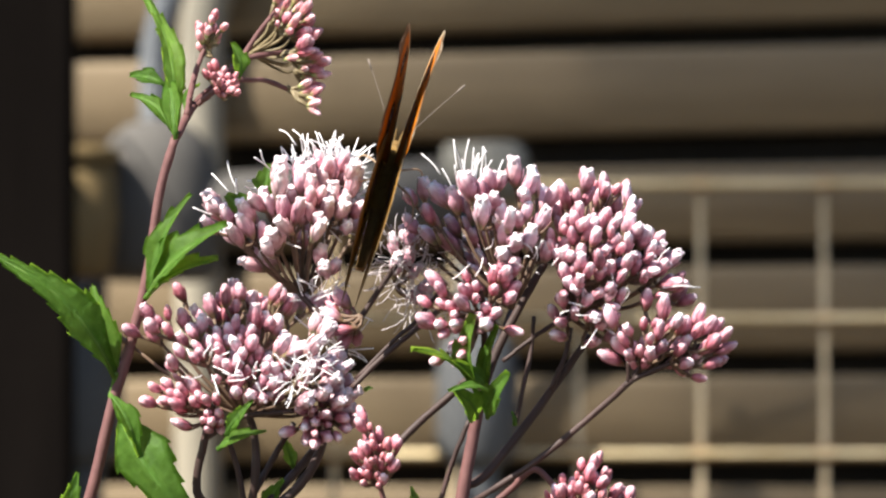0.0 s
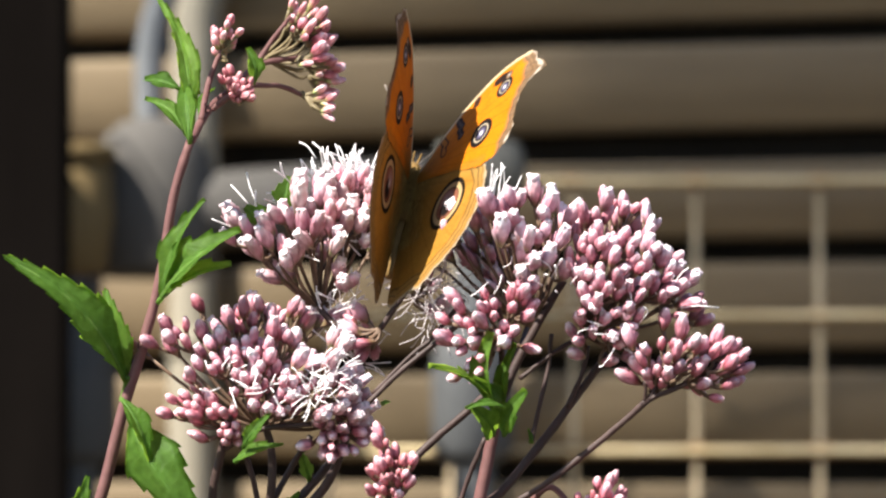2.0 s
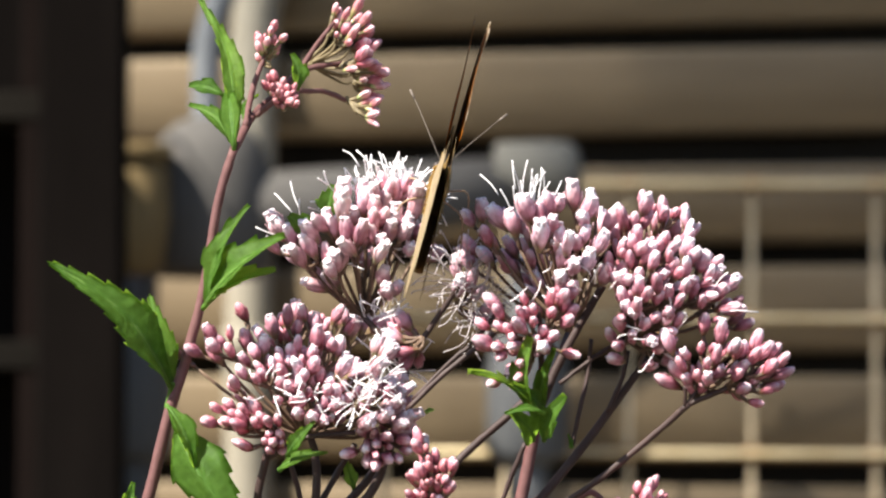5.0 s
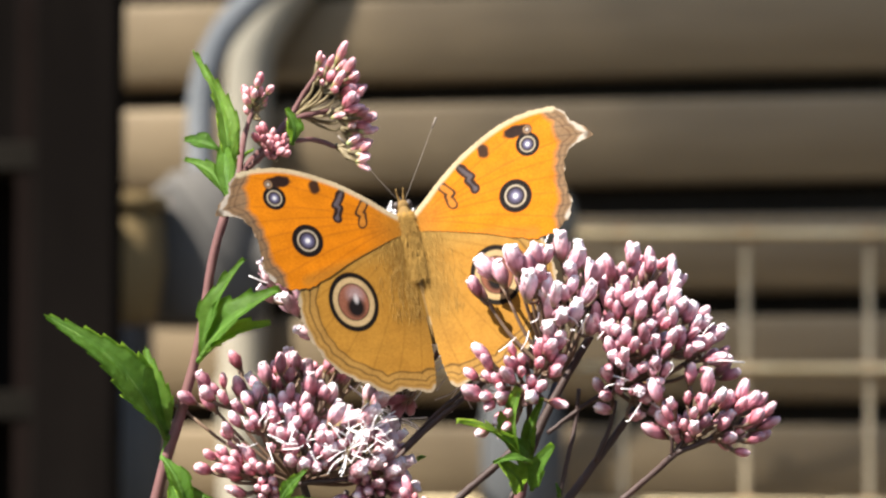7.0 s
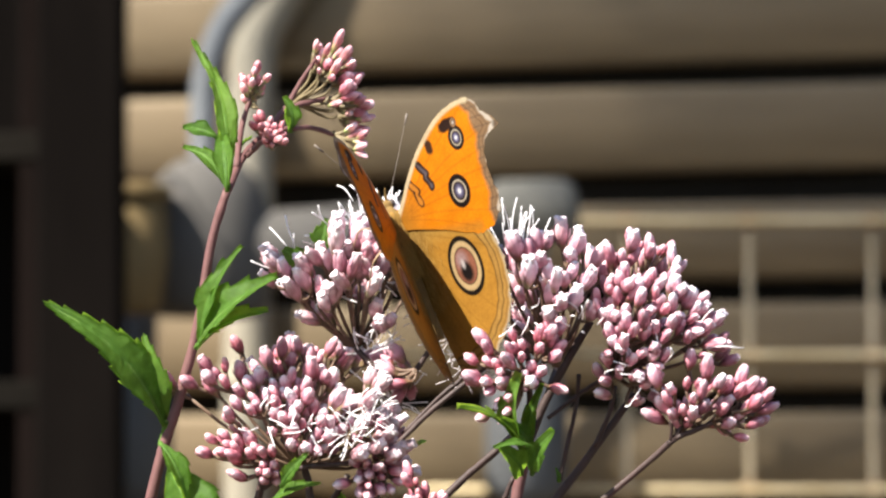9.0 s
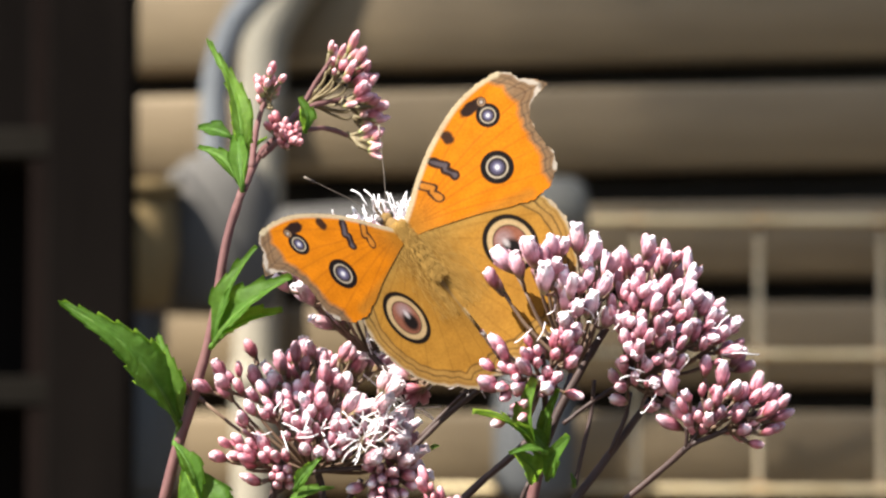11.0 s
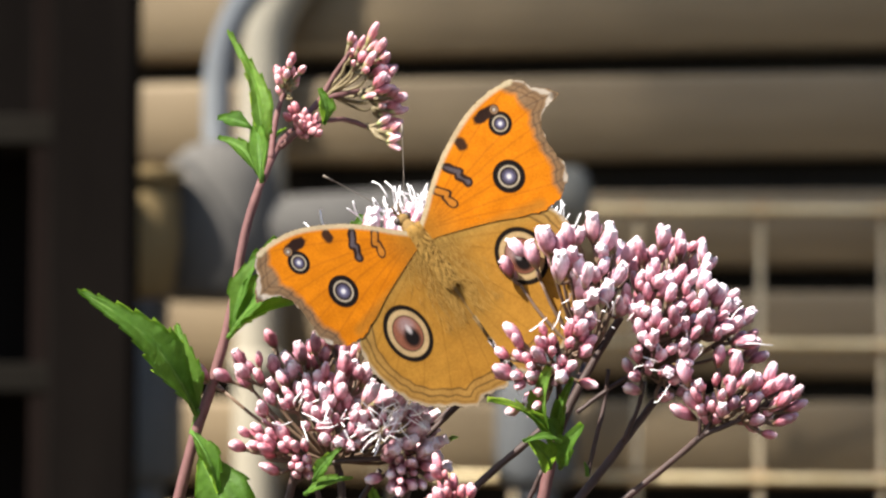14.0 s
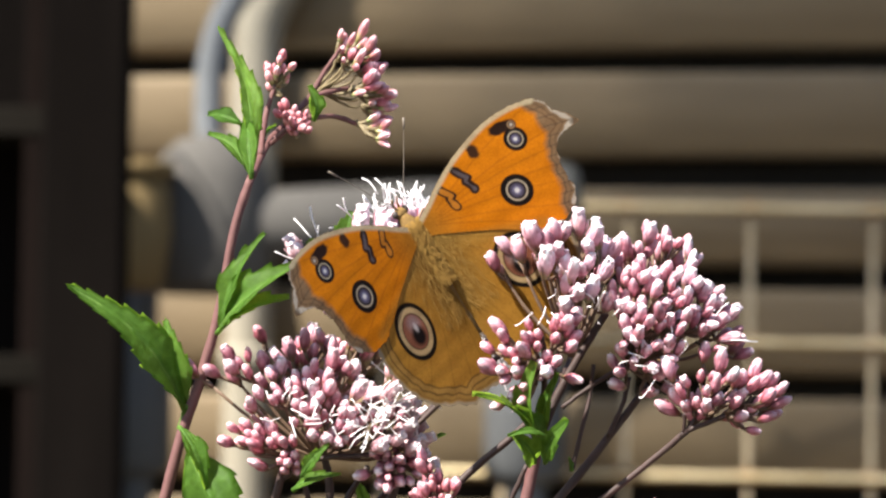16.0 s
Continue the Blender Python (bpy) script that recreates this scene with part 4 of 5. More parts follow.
c2 = cluster(stem_c, "dense cluster of rosy flower buds", (0.02021, 0.66676, 1.02429), [
    ((0.02324, 0.66260, 1.04623), 3), ((0.02635, 0.66271, 1.04418), 4), ((0.02902, 0.66283, 1.04196), 4), ((0.02030, 0.66280, 1.04240), 4), ((0.02269, 0.65995, 1.03956), 4), ((0.01959, 0.66000, 1.03867), 4), ((0.02579, 0.66000, 1.03867), 4), ((0.02894, 0.66109, 1.03696), 4), ((0.02085, 0.65816, 1.03547), 4),
    ((0.02439, 0.65821, 1.03458), 4), ((0.02841, 0.65927, 1.03331), 4), ((0.03160, 0.66120, 1.03474), 4), ((0.01823, 0.65925, 1.03375), 3), ((0.03106, 0.65939, 1.03110), 4), ((0.02656, 0.65744, 1.03013), 4), ((0.02170, 0.65742, 1.03057), 4), ((0.01906, 0.65749, 1.02924), 4),
    ((0.03476, 0.66222, 1.03435), 3), ((0.03648, 0.66140, 1.03102), 3), ((0.03377, 0.66048, 1.02938), 3), ((0.02170, 0.65762, 1.02660), 4), ((0.02567, 0.65767, 1.02572), 4), ((0.02435, 0.65783, 1.02264), 4), ((0.01953, 0.65872, 1.02488), 4), ((0.01784, 0.66113, 1.03607), 3)], ["pink", "pink", "open", "deep", "pale"], 0.0031, 0.006, back=0.45, seed=22, size=0.92, stray=0.40)
cluster(stem_c, "side cluster of rosy flower buds", (0.03097, 0.65818, 1.01603), [
    ((0.03325, 0.65563, 1.02652), 2), ((0.03214, 0.65483, 1.02253), 3), ((0.03527, 0.65579, 1.02345), 3), ((0.02775, 0.65488, 1.02166), 2), ((0.02951, 0.65502, 1.01903), 2), ((0.03341, 0.65397, 1.01987), 3), ((0.03697, 0.65495, 1.02034), 2), ((0.02731, 0.65505, 1.01841), 2)], ["pink", "open", "deep"], 0.0026, 0.004, back=0.4, seed=23)
cluster(stem_c, "outer spray of rosy flower buds", (0.03571, 0.65613, 1.01686), [
    ((0.04011, 0.65583, 1.02257), 2), ((0.04204, 0.65581, 1.02301), 2), ((0.04093, 0.65495, 1.02034), 2), ((0.04363, 0.65600, 1.01932), 2), ((0.03785, 0.65509, 1.01753), 2), ((0.04268, 0.65511, 1.01727), 2), ((0.03961, 0.65522, 1.01508), 2)], ["pink", "deep"], 0.0024, 0.003, back=0.3, seed=24)
cluster(stem_c, "front cluster of small rosy buds", (0.00583, 0.65876, 1.02399), [
    ((-0.00079, 0.65554, 1.02810), 2), ((0.00360, 0.65445, 1.02981), 3), ((0.00447, 0.65358, 1.02732), 2), ((0.00861, 0.65445, 1.02981), 4), ((0.01064, 0.65533, 1.03223), 3), ((-0.00167, 0.65567, 1.02564), 2), ((0.00141, 0.65474, 1.02429), 3), ((-0.00035, 0.65483, 1.02253), 3), ((0.00754, 0.65374, 1.02425), 3),
    ((0.01063, 0.65451, 1.02867), 3), ((0.00228, 0.65497, 1.01990), 2), ((-0.00079, 0.65611, 1.01721), 1), ((0.00211, 0.65510, 1.01736), 1), ((0.01091, 0.65586, 1.02213), 1), ((0.00447, 0.65374, 1.02425), 2)], ["deep", "pink"], 0.0022, 0.003, back=0.15, seed=25, girth_of=0.0017)
cluster(stem_c, "low cluster of small deep pink buds", (-0.00994, 0.66315, 0.99751), [
    ((-0.01188, 0.66162, 1.00769), 3), ((-0.01027, 0.66072, 1.00565), 4), ((-0.01365, 0.66180, 1.00415), 4), ((-0.01140, 0.65987, 1.00282), 4), ((-0.00832, 0.66085, 1.00326), 4), ((-0.00656, 0.66187, 1.00283), 3), ((-0.01274, 0.66101, 1.00017), 4), ((-0.01053, 0.66106, 0.99929), 3), ((-0.00832, 0.66099, 1.00061), 3), ((-0.01454, 0.66205, 0.99946), 2)], ["tiny", "deep"], 0.0022, 0.003, back=0.3, seed=26, girth_of=0.0014)
cluster(stem_c, "low cluster of small deep pink buds", (0.02006, 0.66362, 0.98865), [
    ((0.01693, 0.66214, 0.99769), 4), ((0.01912, 0.66113, 0.99796), 4), ((0.02269, 0.66197, 1.00106), 4), ((0.02177, 0.66110, 0.99840), 4), ((0.02491, 0.66206, 0.99929), 4), ((0.02668, 0.66218, 0.99707), 4), ((0.02889, 0.66219, 0.99681), 3), ((0.02350, 0.66022, 0.99620), 4), ((0.01909, 0.66026, 0.99532), 4)], ["tiny", "deep"], 0.0024, 0.003, back=0.4, seed=27, girth_of=0.0014)
stalks(stem_c, "branch", STEM, "thin purple branch", [
    ([(-0.00749, 0.66663, 0.98860), (-0.00970, 0.66520, 0.99661), (-0.01031, 0.66388, 1.00283)], 0.5, 0.4),
    ([(0.00321, 0.66749, 0.99125), (0.01036, 0.66721, 0.99660), (0.01344, 0.66504, 0.99973), (0.01565, 0.66405, 0.99946), (0.01962, 0.66334, 0.99397), (0.02006, 0.66362, 0.98865)], 0.6, 0.4)])
for k, (q, way, c, n, o) in enumerate((((0.00400, 0.69300, 1.04640), (-0.1, -0.1, 1), 15, 0.0068, 0.17), ((0.00560, 0.69300, 1.04660), (0.2, -0.1, 1), 9, 0.0066, 0.20), ((0.00624, 0.65426, 1.03350), (0.1, -0.8, -0.3), 6, 0.0040, 0.6),
    ((0.01414, 0.65435, 1.03174), (0.1, -0.8, 0.2), 8, 0.0040, 0.7), ((0.03322, 0.65851, 1.02885), (0.6, -0.5, 0.5), 6, 0.0050, 0.4), ((0.02424, 0.65472, 1.02473), (0, -0.9, -0.2), 10, 0.0045, 0.8))):
    tuft(cc if k < 4 else c2, None, STYLE, "white threadlike styles", q, way, c, n * 0.85, o, 110 + k, bend=0.16 if k < 2 else 0.8)
for a, b, w, face in (
    ((0.00566, 0.65941, 1.01164), (0.00418, 0.64978, 1.02349), 0.0062, (-0.5, -0.8, 0.6)), ((0.00565, 0.65843, 1.01118), (-0.00400, 0.64800, 1.01908), 0.0044, (-0.3, -0.7, 0.9)), ((0.00690, 0.66036, 1.01254), (0.00804, 0.65186, 1.02199), 0.0030, (-0.6, -1, 0.1)),
    ((0.00682, 0.65236, 1.01239), (0.00096, 0.64836, 1.01231), 0.0022, (0, -0.6, 0.8)), ((0.00539, 0.65959, 1.00811), (0.00209, 0.65136, 1.01237), 0.0048, (0.4, -1, 0.1)), ((0.00689, 0.65959, 1.00811), (0.00978, 0.65123, 1.01481), 0.0044, (-0.3, -1, 0.3)),
    ((0.00654, 0.65941, 1.01164), (0.00244, 0.65013, 1.01670), 0.0036, (0.3, -1, 0.4)), ((-0.00434, 0.66234, 0.99397), (-0.00496, 0.66116, 0.99734), 0.0016, (0.3, -1, 0.1)), ((0.01140, 0.66465, 1.00711), (0.01085, 0.66354, 1.00923), 0.0008, (0.3, -1, 0.1))):
    leaf(stem_c, a, b, w, face, teeth=3, fold=0.2)


# ---- the butterfly ----
def wing_material(name, rough, share):
    m, n, links, b = material(name, rough)
    at = n.new("ShaderNodeAttribute")
    at.attribute_name = "pattern"
    fine = noise_of(n, links, 2600, 3)
    soft = noise_of(n, links, 260, 3)
    c = mixed(n, links, 1.0, at.outputs["Color"], ramp(n, links, fine, [(0.3, (0.86, 0.84, 0.8)), (0.7, (1.06, 1.06, 1.06))]), "MULTIPLY")
    c = mixed(n, links, 1.0, c, ramp(n, links, soft, [(0.35, (0.90, 0.88, 0.86)), (0.65, (1.04, 1.04, 1.04))]), "MULTIPLY")
    links.new(c, b.inputs["Base Color"])
    b.inputs["Specular IOR Level"].default_value = 0.08
    bumped(n, links, b, fine, 0.15, 0.0002)
    see_through(m, n, links, b, mixed(n, links, 1.0, c, (0.62, 0.40, 0.30), "MULTIPLY"), share)
    return m


UPPER = wing_material("wing_scales", 0.65, 0.004)
UNDER = wing_material("wing_underside_scales", 0.7, 0.03)
BROWNFUR = plain("brown_fur", (0.13, 0.078, 0.028), (0.23, 0.142, 0.050), 500, 0.85, bump=0.6, distance=0.0003)
HAIR = plain("golden_hair", (0.24, 0.135, 0.032), (0.38, 0.23, 0.062), 500, 0.85, bump=0)
ANTENNA = plain("grey_brown_antenna", (0.10, 0.08, 0.065), (0.19, 0.155, 0.125), 300, 0.6, bump=0)
DARKHORN = plain("dark_horn", (0.03, 0.022, 0.018), (0.08, 0.06, 0.05), 300, 0.5, bump=0)
LEGSKIN = plain("pale_leg", (0.22, 0.14, 0.08), (0.40, 0.28, 0.18), 300, 0.6, bump=0)

# outlines of the wings of one side, in millimetres: x out from the body, y towards the head
FORE = [(0.8, 1.6), (4, 3.7), (7.2, 6.0), (12.5, 9.0), (19.3, 11.5), (25.4, 12.0), (29.0, 11.0), (30.6, 8.4), (33.4, 5.1), (30.5, 4.4), (28.6, 3.4), (27.5, 1.0), (27.1, -2.2), (27.2, -4.8), (25.4, -7.4), (21.5, -8.7), (17, -7.5), (11.5, -4.9), (4.5, -2.2), (0.8, -0.8)]
HIND = [(0.6, 0.5), (6, -1.0), (13, -2.6), (18.4, -4.4), (21.2, -7.8), (22.2, -12.0), (21.7, -16.0), (19.8, -20.3), (17.0, -23.4), (12.8, -25.8), (9.6, -27.6), (7.4, -27.0), (4.5, -27.4), (1.6, -27.4), (0.5, -22), (0.15, -14), (0.15, -8)]


HINGE_FORE, HINGE_HIND, HINGE_UP = 0.5, 1.2, 0.8


def smooth_loop(pts, count):
    p = [Vector((*q, 0)) for q in pts]
    out = spline([*p, p[0]], count)
    return np.array([(v.x, v.y) for v in out])


def inside(x, y, loop):
    hit = np.zeros(x.shape, bool)
    for (ax, ay), (bx, by) in zip(loop, np.roll(loop, -1, 0)):
        c = (ay > y) != (by > y)
        hit ^= c & (x < (bx - ax) * (y - ay) / (by - ay + 1e-12) + ax)
    return hit


def distance(x, y, path):
    d = np.full(x.shape, 1e9)
    for (ax, ay), (bx, by) in zip(path[:-1], path[1:]):
        vx, vy = bx - ax, by - ay
        s = np.clip(((x - ax) * vx + (y - ay) * vy) / (vx * vx + vy * vy + 1e-12), 0, 1)
        d = np.minimum(d, np.hypot(x - ax - s * vx, y - ay - s * vy))
    return d


def lay(c, mask, colour):
    m = np.clip(mask, 0, 1)[:, None]
    return c * (1 - m) + np.array(colour) * m


def below(d, edge, soft=0.12):
    return np.clip((edge - d) / soft + 0.5, 0, 1)


def eyespot(c, x, y, cx, cy, r, rings, squash=1.0):
    d = np.hypot((x - cx), (y - cy) * squash) / r
    for edge, colour in rings:
        c = lay(c, below(d, edge, 0.12 / r * 1.2), colour)
    return c


def wobble(x, y, k):
    return 0.25 * np.sin(x * 1.7 * k + 2.1 * np.sin(y * 1.3)) + 0.2 * np.sin(y * 2.3 * k + x)


def veins(c, x, y, root, ends, width, colour, strength):
    for e in ends:
        bow = np.array([(root[0] + (e[0] - root[0]) * s + 0.05 * (e[1] - root[1]) * math.sin(math.pi * s), root[1] + (e[1] - root[1]) * s + 0.04 * (e[0] - root[0]) * math.sin(math.pi * s)) for s in np.linspace(0.12, 1, 7)])
        c = lay(c, strength * below(distance(x, y, bow), width, 0.2), colour)
    return c


FORE_VEINS = [(27, 11), (31, 6), (28.5, 3), (28, 0), (27.8, -3), (25.5, -6.8), (19, -7)]
HIND_VEINS = [(20, -5), (23, -9), (23, -13), (21.3, -18), (17.5, -22.3), (13, -25.3), (8.5, -27.2), (4, -27.4)]
EYE_RINGS = [(1.0, (0.012, 0.008, 0.007)), (0.66, (0.70, 0.60, 0.46)), (0.57, (0.030, 0.022, 0.028)), (0.42, (0.11, 0.10, 0.17)), (0.27, (0.26, 0.25, 0.40)), (0.15, (0.95, 0.95, 1.0))]


def fore_upper(x, y):
    loop = smooth_loop(FORE, 160)
    c = np.tile(np.array((0.80, 0.248, 0.005)), (len(x), 1))
    c = lay(c, 0.75 * below(np.hypot(x, y * 0.9), 6.0, 6.0), (0.42, 0.19, 0.025))
    c = lay(c, 0.6 * below(distance(x, y, np.array([(0, -2), (10, -5), (20, -7.5)])), 0.9, 1.2), (0.45, 0.21, 0.03))
    c = veins(c, x, y, (1.5, 0.5), FORE_VEINS, 0.12, (0.30, 0.09, 0.01), 0.34)
    lead = smooth_loop(FORE, 200)[:60]
    lead = lead[(lead[:, 0] < 28) & (lead[:, 1] > 1.5)]
    outer = np.array([(28.4, 11.6), (30.2, 9.5), (31.2, 7.0), (32.6, 5.6), (29.2, 3.6), (28.1, 1), (27.9, -2), (27.6, -4.6), (26.0, -6.8)])
    d = distance(x, y, outer) + 0.5 * wobble(x, y, 1.0)
    tip = np.hypot(x - 31.5, y - 7.5)
    c = lay(c, 0.9 * below(np.minimum(d, tip - 1.9), 2.3, 1.0), (0.24, 0.175, 0.110))
    c = lay(c, 0.55 * below(np.minimum(d, tip - 1.9), 2.3, 0.4) * below(np.abs(np.sin(y * 1.9 + 0.35 * x)), 0.22, 0.3), (0.10, 0.07, 0.05))
    c = lay(c, 0.55 * below(np.abs(d - 1.7), 0.13, 0.25), (0.10, 0.05, 0.025))
    c = lay(c, 0.5 * below(np.abs(d - 0.85), 0.14, 0.2), (0.12, 0.08, 0.05))
    c = lay(c, 0.85 * below(d, 0.34, 0.3), (0.66, 0.60, 0.52))
    c = lay(c, 0.7 * below(np.hypot(x - 32.6, y - 5.2), 0.6, 0.5), (0.09, 0.065, 0.045))
    # dark blotch round the small eyespots
    c = lay(c, below(np.hypot((x - 21.4) * 0.55, (y - 9.5) * 1.25) + 0.3 * wobble(x, y, 2), 1.25, 0.4), (0.03, 0.014, 0.01))
    c = lay(c, below(np.hypot((x - 15.3) * 1.0, (y - 8.1) * 0.75) + 0.2 * wobble(x, y, 2), 0.95, 0.4), (0.06, 0.025, 0.012))
    for (ax, ay), (bx, by), w, hollow in (((10.7, 6.6), (12.5, 2.5), 0.80, False), ((7.3, 4.6), (8.2, 1.2), 0.80, True)):
        q = distance(x, y, np.array([(ax, ay), (0.5 * (ax + bx) + 0.55, 0.55 * ay + 0.45 * by), (0.4 * ax + 0.6 * bx - 0.1, 0.4 * ay + 0.6 * by), (bx, by)])) + 0.42 * wobble(x, y, 1.1)
        c = lay(c, below(q, w, 0.18), (0.035, 0.018, 0.012))
        c = lay(c, (0.9 if hollow else 0.75) * below(q, w - (0.36 if hollow else 0.50), 0.2), (0.70, 0.26, 0.03) if hollow else (0.16, 0.13, 0.15))
    c = eyespot(c, x, y, 18.6, -0.8, 2.75, EYE_RINGS)
    c = eyespot(c, x, y, 22.7, 6.8, 2.0, EYE_RINGS)
    c = eyespot(c, x, y, 23.2, 9.2, 0.85, [(1.0, (0.05, 0.022, 0.012)), (0.78, (0.42, 0.27, 0.16)), (0.55, (0.08, 0.04, 0.03)), (0.32, (0.60, 0.52, 0.46))])
    return lay(c, 0.9 * below(distance(x, y, lead), 0.80, 0.45), (0.70, 0.60, 0.40))


def hind_upper(x, y):
    c = np.tile(np.array((0.56, 0.275, 0.042)), (len(x), 1))
    c = lay(c, 0.7 * below(distance(x, y, np.array([(3, -1), (13, -2.6), (20, -5), (23, -9)])), 3.0, 3.5), (0.46, 0.30, 0.085))
    c = lay(c, 0.7 * below(np.hypot(x, 0.45 * (y + 6)), 5.0, 6.0), (0.29, 0.175, 0.045))
    c = veins(c, x, y, (1.5, -2), HIND_VEINS, 0.12, (0.32, 0.15, 0.02), 0.42)
    margin = smooth_loop(HIND, 200)
    margin = margin[(margin[:, 1] < -4.4) & ((margin[:, 0] > 4) | (margin[:, 1] < -26.8))]
    d = distance(x, y, margin) + 0.35 * wobble(x, y, 0.9)
    c = lay(c, 0.5 * below(d, 3.0, 0.6), (0.46, 0.29, 0.10))
    for k, w, s in ((3.0, 0.13, 0.8), (1.8, 0.12, 0.8), (0.9, 0.10, 0.5)):
        c = lay(c, s * below(np.abs(d - k), w, 0.16), (0.085, 0.045, 0.015))
    c = lay(c, 0.8 * below(d, 0.45, 0.3), (0.56, 0.48, 0.36))
    cx, cy, r = 12.6, -11.8, 4.2
    c = eyespot(c, x, y, cx, cy, r, [(1.04, (0.012, 0.008, 0.006)), (0.86, (0.64, 0.46, 0.24)), (0.66, (0.03, 0.015, 0.012)), (0.62, (0.34, 0.13, 0.08))], 0.88)
    within = below(np.hypot(x - cx, (y - cy) * 0.88), 0.60 * r, 0.3)
    c = lay(c, 0.75 * within * below(np.hypot((x - cx + 0.5) * 0.9, (y - cy - 1.2) * 0.9), 1.3, 1.2), (0.46, 0.33, 0.34))
    c = lay(c, within * below(np.hypot(x - cx + 0.25, (y - cy + 0.9) * 0.9), 1.5, 0.8), (0.014, 0.010, 0.010))
    c = lay(c, 0.8 * below(np.hypot((x - cx + 0.5) * 1.8, y - cy - 0.5), 0.75, 0.7), (0.78, 0.72, 0.74))
    return c


def fore_under(x, y):
    c = np.tile(np.array((0.185, 0.125, 0.068)), (len(x), 1))
    c = lay(c, 0.55 * below(np.hypot(x - 8, (y + 4)), 9.0, 7.0), (0.25, 0.15, 0.06))
    c = veins(c, x, y, (1.5, 0.5), FORE_VEINS, 0.13, (0.27, 0.20, 0.12), 0.6)
    for k in (5, 7.5, 10, 12.5, 16, 19, 21.5, 25.5):
        c = lay(c, 0.8 * below(np.abs(x + 0.25 * y - k + wobble(x, y, 0.8)), 0.22, 0.3), (0.085, 0.055, 0.035))
    c = eyespot(c, x, y, 18.6, -0.8, 1.5, [(1.0, (0.12, 0.08, 0.05)), (0.5, (0.27, 0.19, 0.11))])
    return c


def hind_under(x, y):
    c = np.tile(np.array((0.31, 0.245, 0.15)), (len(x), 1))
    c = veins(c, x, y, (1.5, -2), HIND_VEINS, 0.17, (0.40, 0.32, 0.20), 0.9)
    for k in (4, 6.5, 9.5, 12, 14.5, 17, 19.5, 22):
        c = lay(c, 0.5 * below(np.abs(np.hypot(x, (y + 2) * 0.8) - k + 1.6 * wobble(x, y, 0.45)), 0.25, 0.4), (0.10, 0.065, 0.04))
    c = lay(c, 0.5 * below(np.abs(x - 0.42 * (-y) - 1.5), 0.3, 0.4), (0.52, 0.43, 0.28))
    return c


def wing_sheet(name, outline, paint, mat, side, cell, lift, parent, root, shade=1.0):
    """One face of a wing: a fine net cut to the outline, gently arched, with its scale pattern."""
    loop = smooth_loop(outline, 170)
    edge = (loop[:, 0] > 26.0) | ((loop[:, 1] < -7) & (loop[:, 0] > 3.0))
    out = loop - loop.mean(0)
    loop = loop + (edge * (0.10 * np.sin(np.arange(len(loop)) * 2.1) + 0.14 * np.sin(np.arange(len(loop)) * 0.83)))[:, None] * out / np.hypot(out[:, 0], out[:, 1])[:, None]
    x0, y0 = loop.min(0) - cell
    nx, ny = (np.ceil((loop.max(0) + cell - (x0, y0)) / cell)).astype(int) + 1
    gx, gy = np.meshgrid(x0 + cell * np.arange(nx), y0 + cell * np.arange(ny), indexing="ij")
    keep = inside(gx[:-1, :-1] + cell / 2, gy[:-1, :-1] + cell / 2, loop)
    index = np.arange(nx * ny).reshape(nx, ny)
    i, j = np.nonzero(keep)
    quads = np.stack([index[i, j], index[i + 1, j], index[i + 1, j + 1], index[i, j + 1]], 1)
    used, flat = np.unique(quads, return_inverse=True)
    quads = flat.reshape(-1, 4)
    x, y = gx.ravel()[used], gy.ravel()[used]
    z = 0.015 * x * np.sin(np.clip(y + 10, -20, 20) * 0.12) + 0.012 * np.sin(y * 1.9) * np.clip(x / 10, 0, 1) - 0.0012 * x * x + lift
    if side < 0:
        quads = quads[:, ::-1]
    co = np.stack([side * (x - root), y, z], 1) * 0.001
    me = bpy.data.meshes.new(name)
    me.vertices.add(len(co))
    me.vertices.foreach_set("co", co.astype(np.float32).ravel())
    me.loops.add(quads.size)
    me.loops.foreach_set("vertex_index", quads.ravel().astype(np.int32))
    me.polygons.add(len(quads))
    me.polygons.foreach_set("loop_start", (np.arange(len(quads)) * 4).astype(np.int32))
    me.update(calc_edges=True)
    me.polygons.foreach_set("use_smooth", [True] * len(quads))
    c = np.clip(paint(x, y) * shade, 0, 1)
    attr = me.color_attributes.new("pattern", "FLOAT_COLOR", "POINT")
    attr.data.foreach_set("color", np.concatenate([c, np.ones((len(c), 1))], 1).astype(np.float32).ravel())
    me.materials.append(mat)
    ob = new(name, me)
    ob.parent = parent
    return ob


def ball(bm, centre, radii, turn=0.0, seg=20, rings=12):
    made = bmesh.ops.create_uvsphere(bm, u_segments=seg, v_segments=rings, radius=1)["verts"]
    m = Matrix.Translation(centre) @ pose(0, 0, 0, turn) @ Matrix.Diagonal((*radii, 1))
    for v in made:
        v.co = m @ v.co


